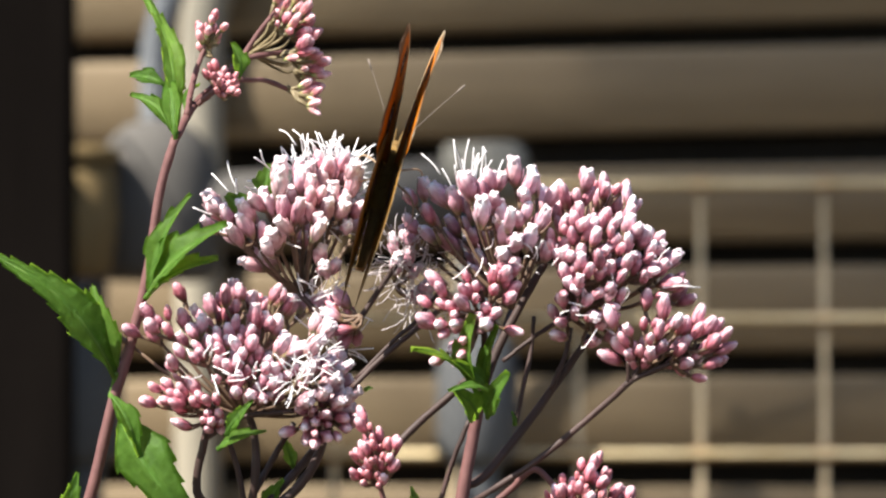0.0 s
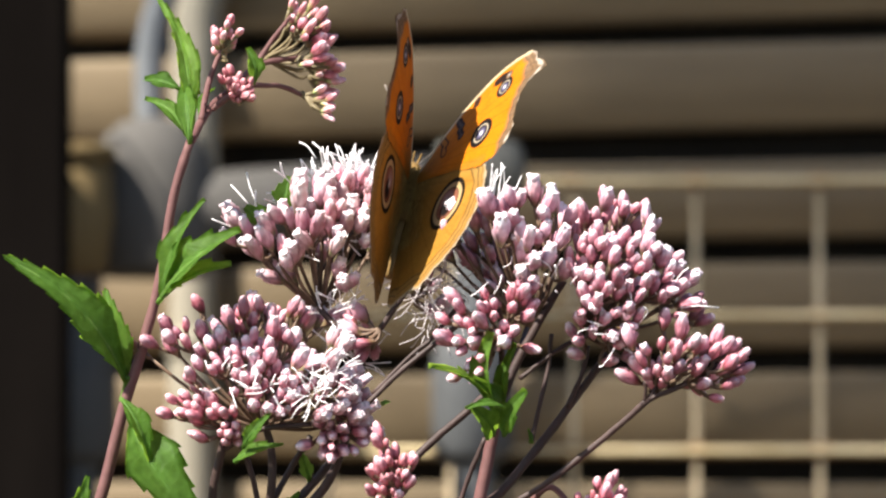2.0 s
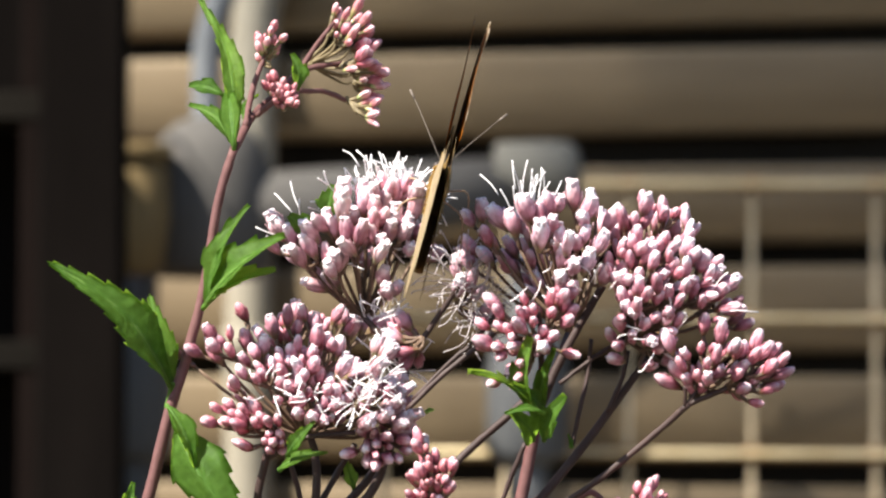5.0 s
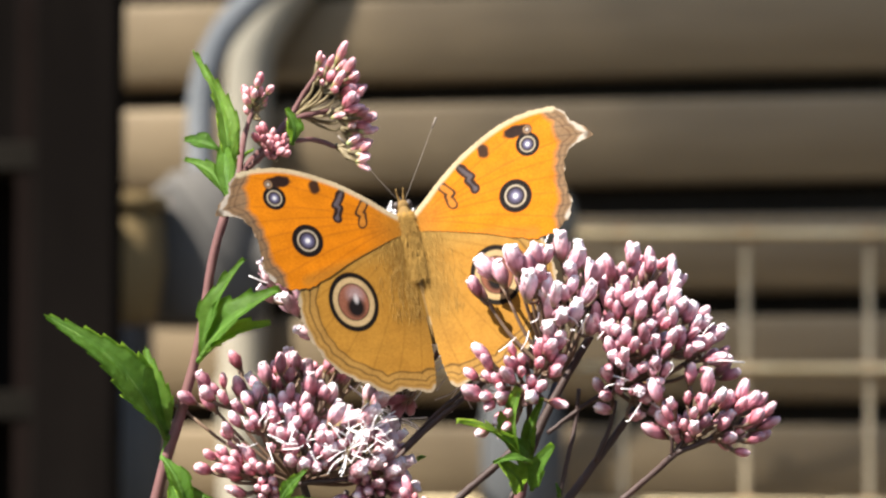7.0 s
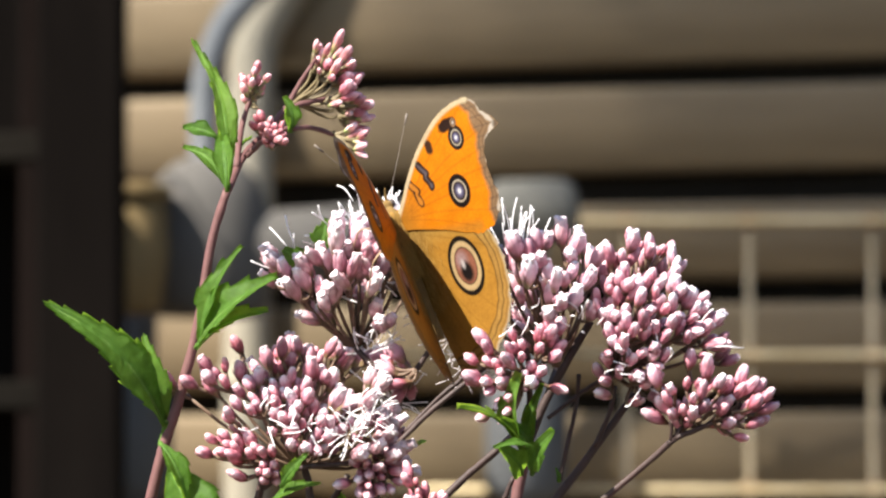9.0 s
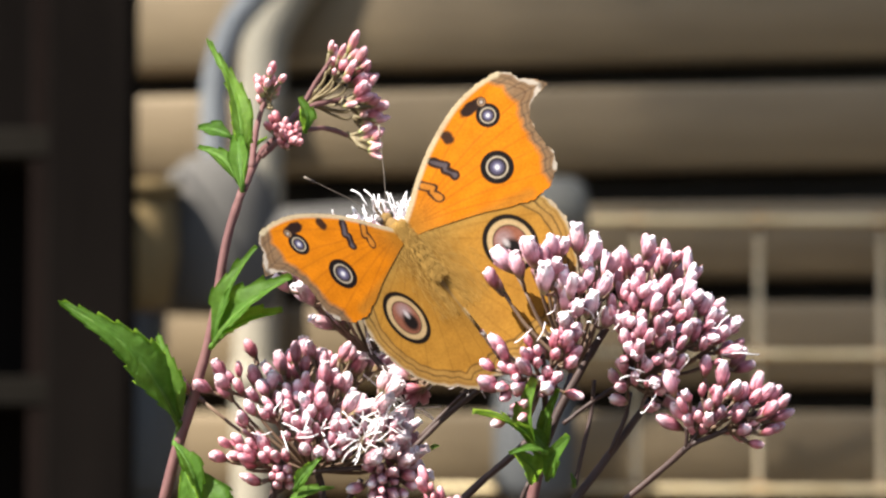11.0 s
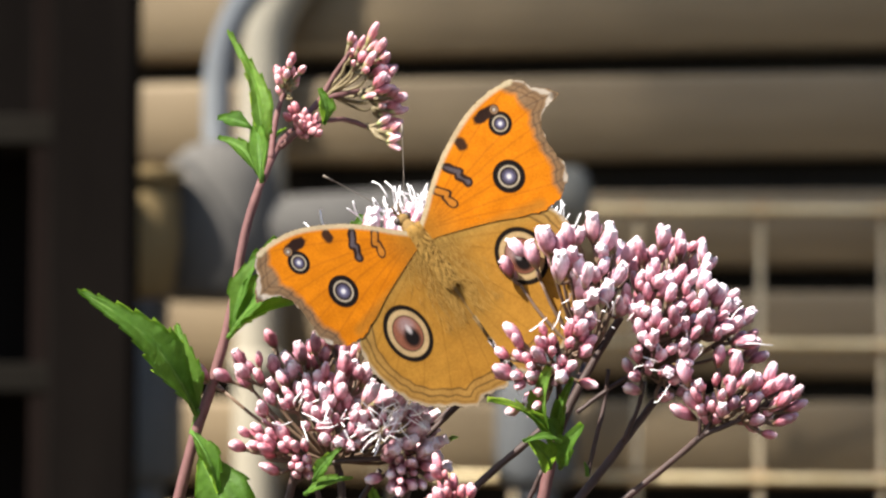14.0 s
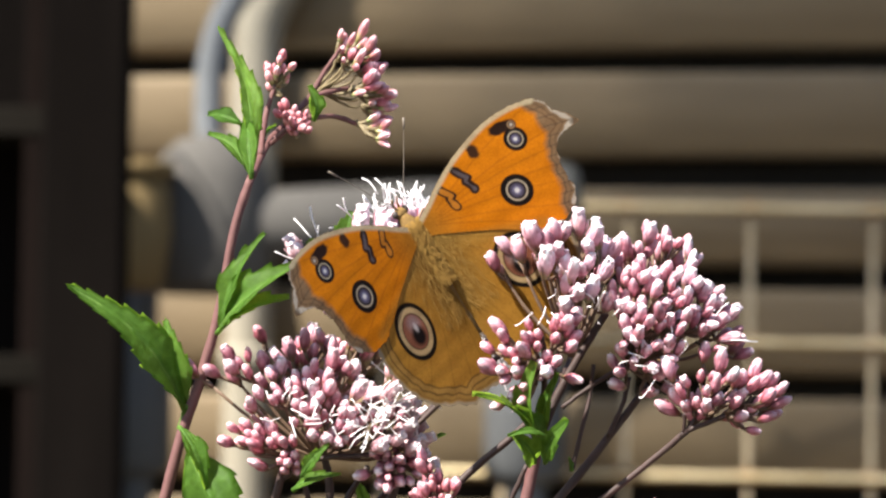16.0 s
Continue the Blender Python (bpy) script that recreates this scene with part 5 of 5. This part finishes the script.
def butterfly():
    base = thing("butterfly", "orange peacock pansy butterfly with eyespots, feeding on the flowers", "butterfly")
    wings = {}
    for side, s in (("right", 1), ("left", -1)):
        f = wing_sheet("forewing", FORE, fore_upper, UPPER, s, 0.16, 0.05, base, HINGE_FORE, 0.54)
        tagged(f, "orange forewing with dark-ringed eyespots and brown edge")
        wing_sheet("underside", FORE, fore_under, UNDER, s, 0.24, -0.01, f, HINGE_FORE, 0.86)
        h = wing_sheet("hindwing", HIND, hind_upper, UPPER, s, 0.16, -0.05, base, HINGE_HIND, 0.50)
        tagged(h, "ochre hindwing with one large eyespot")
        wing_sheet("underside", HIND, hind_under, UNDER, s, 0.24, -0.12, h, HINGE_HIND, 0.90)
        r = random.Random(31)
        bm = bmesh.new()
        for i in range(520):
            x, y = abs(r.gauss(0, 2.6)) + 0.6, r.uniform(-15, -1.0)
            d = Vector((s * r.uniform(-0.35, 0.65), -1.0, r.uniform(0.02, 0.14))).normalized()
            n = r.uniform(0.9, 2.1)
            q = Vector((s * (x - HINGE_HIND), y, -0.04 - 0.0012 * x * x + 0.015 * x * math.sin((y + 10) * 0.12)))
            tube(bm, [v * 0.001 for v in (q, q + d * n * 0.5, q + d * n)], (0.000028, 0.00001), 3, False)
        hair = part("hair", bm, HAIR, h)
        hair["kind"] = "stuff"
        wings[side] = (f, h)
    bm = bmesh.new()
    ball(bm, (0, -0.0006, -0.0004), (0.0018, 0.0046, 0.0018))
    for v in bm.verts:
        v.co += 0.00025 * noise.noise_vector(v.co * 1500)
    thorax = part("thorax", bm, BROWNFUR, base, "furry brown thorax with ochre hair on its back")
    r = random.Random(5)
    bm = bmesh.new()
    for i in range(1500):
        a, y = r.uniform(0.75, math.pi - 0.75), r.uniform(-0.0085, 0.0026)
        w = 0.0019
        q = Vector((w * math.cos(a), y, -0.0004 + 0.0019 * math.sin(a)))
        d = Vector((math.cos(a) * 0.3 + r.uniform(-0.3, 0.3), -1.0, 0.45 * math.sin(a) + r.uniform(-0.1, 0.2))).normalized()
        n = r.uniform(0.0008, 0.0017)
        tube(bm, [q, q + d * n * 0.5, q + d * n], (0.000045, 0.000015), 3, False)
    fur = part("fur", bm, HAIR, thorax)
    fur["kind"] = "stuff"
    bm = bmesh.new()
    tube(bm, spline([(0, -0.0030, -0.0002), (0, -0.007, -0.0004), (0, -0.012, -0.0004), (0, -0.0195, -0.0006)], 12), (0.0015, 0.0008), 14)
    for v in bm.verts:
        v.co.x *= 1 + 0.06 * math.sin(v.co.y * 4000)
        v.co += 0.0001 * noise.noise_vector(v.co * 1800)
    part("abdomen", bm, BROWNFUR, base, "slender brown abdomen")
    bm = bmesh.new()
    ball(bm, (0, 0.0040, -0.0010), (0.0012, 0.0011, 0.0011))
    head = part("head", bm, BROWNFUR, base, "brown furry head")
    for s in (-1, 1):
        bm = bmesh.new()
        ball(bm, (s * 0.0010, 0.0043, -0.0009), (0.0006, 0.0007, 0.0007), 0, 12, 8)
        part("eye", bm, DARKHORN, head, "dark round eye")
        bm = bmesh.new()
        tube(bm, spline([(s * 0.0005, 0.0048, -0.0004), (s * 0.0035, 0.0095, 0.0008), (s * 0.0066, 0.0145, 0.0016), (s * 0.0078, 0.0163, 0.0018)], 14), 0.000055, 6)
        tube(bm, [Vector((s * 0.0072, 0.0154, 0.0017)), Vector((s * 0.0077, 0.0162, 0.0018)), Vector((s * 0.0082, 0.0170, 0.0019))], (0.00016, 0.00019), 8)
        part("antenna", bm, ANTENNA, head, "thin clubbed antenna")
        bm = bmesh.new()
        tube(bm, spline([(s * 0.0003, 0.0047, -0.0012), (s * 0.0005, 0.0060, -0.0008), (s * 0.0006, 0.0068, 0.0)], 6), (0.0003, 0.00012), 6)
        part("palp", bm, BROWNFUR, head)
        for k, y in ((0, 0.0006), (1, -0.0014)):
            bm = bmesh.new()
            e = 0.0012 * k
            tube(bm, spline([(s * 0.0012, y, -0.0024), (s * 0.0048, y + 0.0016 - 3 * e, -0.0030), (s * 0.0058, y + 0.0006 - 4 * e, -0.0062), (s * 0.0062, y - 4.4 * e, -0.0088)], 12), (0.00020, 0.00010), 6)
            part("leg", bm, LEGSKIN, base)
    bm = bmesh.new()
    tube(bm, spline([(0, 0.0050, -0.0014), (0, 0.0062, -0.0030), (0.0004, 0.0058, -0.0062), (0.0002, 0.0060, -0.0078)], 12), (0.00013, 0.00009), 6)
    part("proboscis", bm, DARKHORN, head)
    return base, wings


insect, wings = butterfly()

# seconds; place in metres and turn in degrees; how far the left and right wings are raised; their sweep
FLIGHT = [
    (0.0, -0.00860, 0.68246, 1.04940, 65.0, 15.2, -0.2, 87.3, 84.8, -4, -3),
    (0.5, -0.00720, 0.68254, 1.04970, 65.0, 16.1, -0.6, 89.1, 88.4, 0, -2),
    (0.6, -0.00820, 0.68248, 1.05074, 65.2, 19.0, 2.0, 84.0, 84.0, -6, -2),
    (0.7, -0.00690, 0.68248, 1.05062, 64.3, 15.2, 6.7, 79.9, 77.7, -5, -4),
    (0.8, -0.00819, 0.68256, 1.04924, 62.2, 17.0, 5.2, 59.7, 66.3, 0, 1),
    (0.9, -0.00791, 0.68255, 1.04932, 59.9, 19.3, 3.9, 23.2, 30.8, 5, 4),
    (1.0, -0.00864, 0.68254, 1.04953, 61.8, 14.9, 8.6, 2.3, -15.7, 7, 0),
    (1.2, -0.00791, 0.68257, 1.04966, 61.0, 16.1, 7.4, -1.0, -10.2, 0, 0),
    (1.4, -0.00640, 0.68251, 1.05176, 59.9, 16.1, 6.4, 12.0, 15.5, 3, -7),
    (1.5, -0.00786, 0.68264, 1.04992, 52.9, 16.2, 7.0, 49.2, 45.8, 4, -1),
    (1.7, -0.00732, 0.68264, 1.04999, 54.7, 17.1, 5.9, 76.5, 77.8, -4, -4),
    (2.0, -0.00797, 0.68272, 1.04922, 55.1, 17.1, 6.1, 71.3, 68.6, 0, 1),
    (2.1, -0.00795, 0.68270, 1.04947, 53.3, 19.9, 3.8, 57.9, 55.6, -2, 0),
    (2.2, -0.00726, 0.68268, 1.04986, 51.3, 17.4, 5.6, 38.3, 37.0, 1, -1),
    (2.5, -0.00778, 0.68266, 1.05037, 50.1, 13.3, 8.8, 34.0, 35.5, 7, -5),
    (2.6, -0.00735, 0.68285, 1.04645, 36.3, 17.9, 4.5, 65.6, 66.9, 10, 0),
    (2.7, -0.00771, 0.68275, 1.04884, 46.2, 18.2, 5.5, 88.1, 73.9, -12, 1),
    (3.0, -0.00803, 0.68268, 1.04992, 48.6, 17.0, 5.6, 86.0, 82.4, -4, -1),
    (3.1, -0.00937, 0.68274, 1.04959, 44.2, 15.8, 6.0, 78.0, 74.2, -6, -3),
    (3.2, -0.00816, 0.68269, 1.05062, 48.8, 18.1, 2.7, 58.3, 61.9, 1, -4),
    (3.5, -0.00801, 0.68267, 1.05118, 50.4, 11.9, 7.7, 27.4, 26.2, 6, -5),
    (3.6, -0.00823, 0.68271, 1.04980, 48.4, 14.7, 4.7, 35.2, 37.8, 3, 0),
    (3.7, -0.00889, 0.68270, 1.04932, 47.6, 14.1, 4.7, 58.9, 65.4, 0, -2),
    (3.8, -0.00891, 0.68269, 1.04911, 46.2, 14.0, 4.8, 79.0, 84.7, -2, -4),
    (4.0, -0.00945, 0.68258, 1.04969, 48.5, 13.6, 4.4, 89.1, 89.1, 1, -1),
    (4.5, -0.00967, 0.68261, 1.04973, 49.5, 14.4, 3.2, 89.1, 89.1, -3, -5),
    (5.0, -0.01036, 0.68262, 1.04978, 50.3, 13.8, 2.8, 89.1, 89.1, -4, -6),
    (5.2, -0.01052, 0.68248, 1.04980, 50.9, 13.4, 2.9, 89.1, 89.1, -4, -6),
    (5.8, -0.01145, 0.68121, 1.04996, 55.9, 8.7, 4.7, 86.0, 86.0, -4, -5),
    (6.4, -0.01371, 0.67770, 1.05040, 70.0, -4.5, 5.5, 60.0, 58.0, -2, 0),
    (6.9, -0.01490, 0.67593, 1.05063, 77.0, -11.1, 5.9, 20.0, 20.0, -1, 2),
    (7.3, -0.01525, 0.67558, 1.05068, 78.4, -12.4, 6.0, 47.4, 36.4, -1, 2),
    (7.5, -0.01409, 0.67496, 1.05075, 76.8, -13.4, 5.4, 3.5, 6.2, -2, -4),
    (7.9, -0.01497, 0.67380, 1.04965, 85.8, -12.1, 5.2, 61.7, 59.7, -3, -1),
    (8.0, -0.01407, 0.67357, 1.04869, 86.7, -12.6, 4.9, 78.2, 81.0, 2, 2),
    (8.2, -0.01527, 0.67341, 1.04837, 85.7, -10.7, 6.1, 89.1, 89.1, 2, 0),
    (8.6, -0.01560, 0.67333, 1.04833, 83.6, -13.2, 8.6, 89.1, 89.1, 2, 0),
    (9.1, -0.01679, 0.67305, 1.04834, 76.2, -21.4, 17.3, 60.0, 60.0, 0, -1),
    (9.7, -0.01833, 0.67268, 1.04834, 66.6, -32.1, 28.4, 20.0, 25.0, -2, -2),
    (10.3, -0.01866, 0.67260, 1.04829, 64.4, -34.5, 30.9, 57.4, 60.6, -2, -2),
    (10.5, -0.01990, 0.67255, 1.04738, 62.3, -36.3, 32.8, 85.6, 76.4, 3, 1),
    (11.0, -0.01765, 0.67220, 1.04736, 68.9, -33.5, 29.8, 27.0, 26.1, 1, 0),
    (11.5, -0.01780, 0.67183, 1.04605, 68.5, -34.8, 30.4, 47.4, 40.2, 2, -3),
    (11.7, -0.01692, 0.67155, 1.04803, 70.6, -36.7, 29.7, 72.2, 82.9, -2, -3),
    (11.8, -0.01747, 0.67153, 1.04672, 67.5, -37.7, 30.9, 87.0, 87.0, 0, -3),
    (12.0, -0.01728, 0.67135, 1.04679, 67.4, -36.4, 29.6, 89.1, 89.1, -3, -3),
    (12.3, -0.01695, 0.67111, 1.04674, 66.9, -39.2, 36.1, 89.1, 89.1, -2, -2),
    (12.4, -0.01713, 0.67102, 1.04700, 69.8, -39.7, 32.2, 78.6, 84.0, -3, -2),
    (12.5, -0.01716, 0.67095, 1.04681, 67.7, -34.9, 29.5, 71.3, 77.4, -1, -4),
    (12.6, -0.01765, 0.67090, 1.04618, 67.5, -36.9, 30.4, 54.7, 60.6, -4, -4),
    (12.8, -0.01765, 0.67085, 1.04443, 72.4, -36.2, 29.4, 27.3, 39.4, -1, 1),
    (13.0, -0.01770, 0.67078, 1.04306, 81.2, -35.2, 31.2, 25.1, 5.4, 1, -4),
    (13.5, -0.01523, 0.67033, 1.04204, 82.0, -20.6, 23.9, 14.3, 22.9, -2, 1),
    (14.0, -0.01806, 0.66967, 1.04562, 77.2, -32.9, 24.9, 15.7, 43.4, 1, 2),
    (14.5, -0.01868, 0.66920, 1.04611, 80.1, -36.5, 27.1, 15.3, 51.8, 2, 2),
    (15.0, -0.01813, 0.66880, 1.04508, 83.4, -40.3, 33.2, 30.3, 18.1, 11, 2),
    (15.2, -0.01692, 0.66859, 1.04532, 99.5, -21.7, 32.9, 40.0, 29.2, -2, -3),
    (15.3, -0.01883, 0.66826, 1.04929, 82.5, -32.4, 32.1, 59.0, 57.8, 2, 1),
    (15.4, -0.01641, 0.66832, 1.04677, 93.0, -22.3, 31.8, 66.0, 40.4, 0, 4),
    (15.5, -0.01793, 0.66820, 1.04691, 100.0, -26.2, 33.2, 53.0, 23.3, 7, -5),
    (15.6, -0.01897, 0.66810, 1.04698, 94.2, -21.8, 32.8, 43.0, 22.1, 3, -4),
    (15.8, -0.01557, 0.66799, 1.04675, 92.0, -32.7, 28.5, 20.3, 50.2, -3, -3),
    (16.0, -0.01662, 0.66787, 1.04572, 86.3, -35.3, 28.8, 23.2, 48.2, -3, -2),
]
# seconds; sideways and upward sway of the three stems, in millimetres, and their common lean in degrees
BREEZE = [
    (0.0, -0.00, -0.00, -0.00, -0.00, 0.00, -0.00, 0.00),
    (0.5, -1.07, 0.95, 0.61, 0.30, 0.30, -0.09, 0.43),
    (1.0, -0.37, 1.14, 0.22, 0.13, 0.02, 0.49, 0.54),
    (1.5, -1.05, 1.33, 0.46, 0.31, -0.01, -0.03, 0.78),
    (2.0, -0.76, 1.46, 0.20, 0.36, 0.02, 0.18, 0.79),
    (2.5, -0.57, 1.35, 0.06, 0.35, 0.05, 0.29, 0.70),
    (3.0, -0.74, 1.51, 0.28, 0.37, -0.03, -0.11, 0.68),
    (3.5, -0.65, 1.73, 0.09, 0.18, 0.08, 0.10, 0.62),
    (4.0, -0.36, 1.08, -0.11, -0.19, 0.33, -0.40, 0.25),
    (4.5, -0.13, 1.18, 0.06, -0.18, -0.19, 0.09, 0.36),
    (5.0, -0.43, 1.07, 0.41, -0.43, -0.39, -0.22, 0.25),
    (7.3, -1.26, 1.05, -0.70, 0.49, -1.94, 0.26, 0.34),
    (7.5, -1.25, 1.06, -0.64, 0.58, -1.97, 0.20, 0.31),
    (8.0, -1.55, 0.90, -0.25, 0.53, -1.47, 0.35, 0.71),
    (10.5, -1.24, 0.77, -0.26, 0.27, -1.29, -0.04, 0.46),
    (11.0, -1.33, 1.17, -0.22, 0.16, -1.03, -0.10, 0.60),
    (11.5, -1.05, 1.08, -0.05, 0.28, -1.16, -0.03, 0.49),
    (12.0, -1.11, 1.04, 0.05, -0.00, -1.09, 0.01, 0.69),
    (12.5, -1.19, 1.48, -0.24, -0.08, -1.32, 0.22, 0.69),
    (13.0, -1.91, 2.04, 0.28, -0.15, -1.37, 0.45, 0.80),
    (13.5, -1.58, 1.31, -0.16, -0.20, -1.42, -0.02, 0.57),
    (14.0, -1.42, 1.28, 0.08, 0.25, -1.56, 0.62, 0.89),
    (14.5, -1.60, 1.56, 0.19, 0.24, -1.39, 0.45, 0.88),
    (15.0, -1.60, 1.32, -0.01, 0.06, -1.67, 0.58, 0.85),
    (15.5, -1.78, 1.34, 0.34, 0.84, -1.48, 0.22, 0.91),
    (16.0, -1.41, 1.05, 0.21, 0.03, -1.89, 0.87, 0.78),
]


def motions():
    walk(insect, [(t, pose(x, y, z, rx, ry, rz)) for t, x, y, z, rx, ry, rz, *_ in FLIGHT])
    def shut(a, over):
        return a + over * min(1.0, max(0.0, (a - 80) / 9))

    def hinge_fore(side, a):
        return pose(side * HINGE_FORE / 1000, 0, HINGE_UP / 1000, 0, -side * shut(a, 0.8), 0)

    def hinge_hind(side, a):
        """Lies in the forewing's plane while open; its root stands off the body once shut."""
        k, w, t = HINGE_HIND - HINGE_FORE, min(1.0, max(0.0, (a - 80) / 9)), radians(a)
        x = HINGE_FORE + k * (w + (1 - w) * math.cos(t))
        z = HINGE_UP + k * (1 - w) * math.sin(t)
        return pose(side * x / 1000, 0, z / 1000, 0, -side * (shut(a, 6.0) - 0.15 - 0.05 * max(0.0, a - 70)), 0)

    for side, key, raised, sweep in ((-1, "left", 7, 9), (1, "right", 8, 10)):
        fore, hind = wings[key]
        walk(fore, [(f[0], hinge_fore(side, f[raised]) @ pose(0, 0, 0, 0, 0, side * f[sweep])) for f in FLIGHT])
        walk(hind, [(f[0], hinge_hind(side, f[raised])) for f in FLIGHT])
    node = Matrix.Translation(NODE_S)
    for ob in top_s:
        walk(ob, [(t, node @ pose(0, 0, 0, 0, -a, 0) @ node.inverted()) for t, a in ((0, 0), (5.2, 0.2), (7.3, 4.4), (10.5, 4.6), (16, 4.8))])
    heart = Matrix.Translation((0, 0.67, 1.03))
    for stem, k in ((stem_s, 1), (stem_a, 3), (stem_c, 5)):
        foot = Matrix.Translation(stem.location)
        walk(stem, [(w[0], pose(w[k] / 1000, 0, w[k + 1] / 1000) @ heart @ pose(0, 0, 0, 0, w[7], 0) @ heart.inverted() @ foot) for w in BREEZE])


motions()
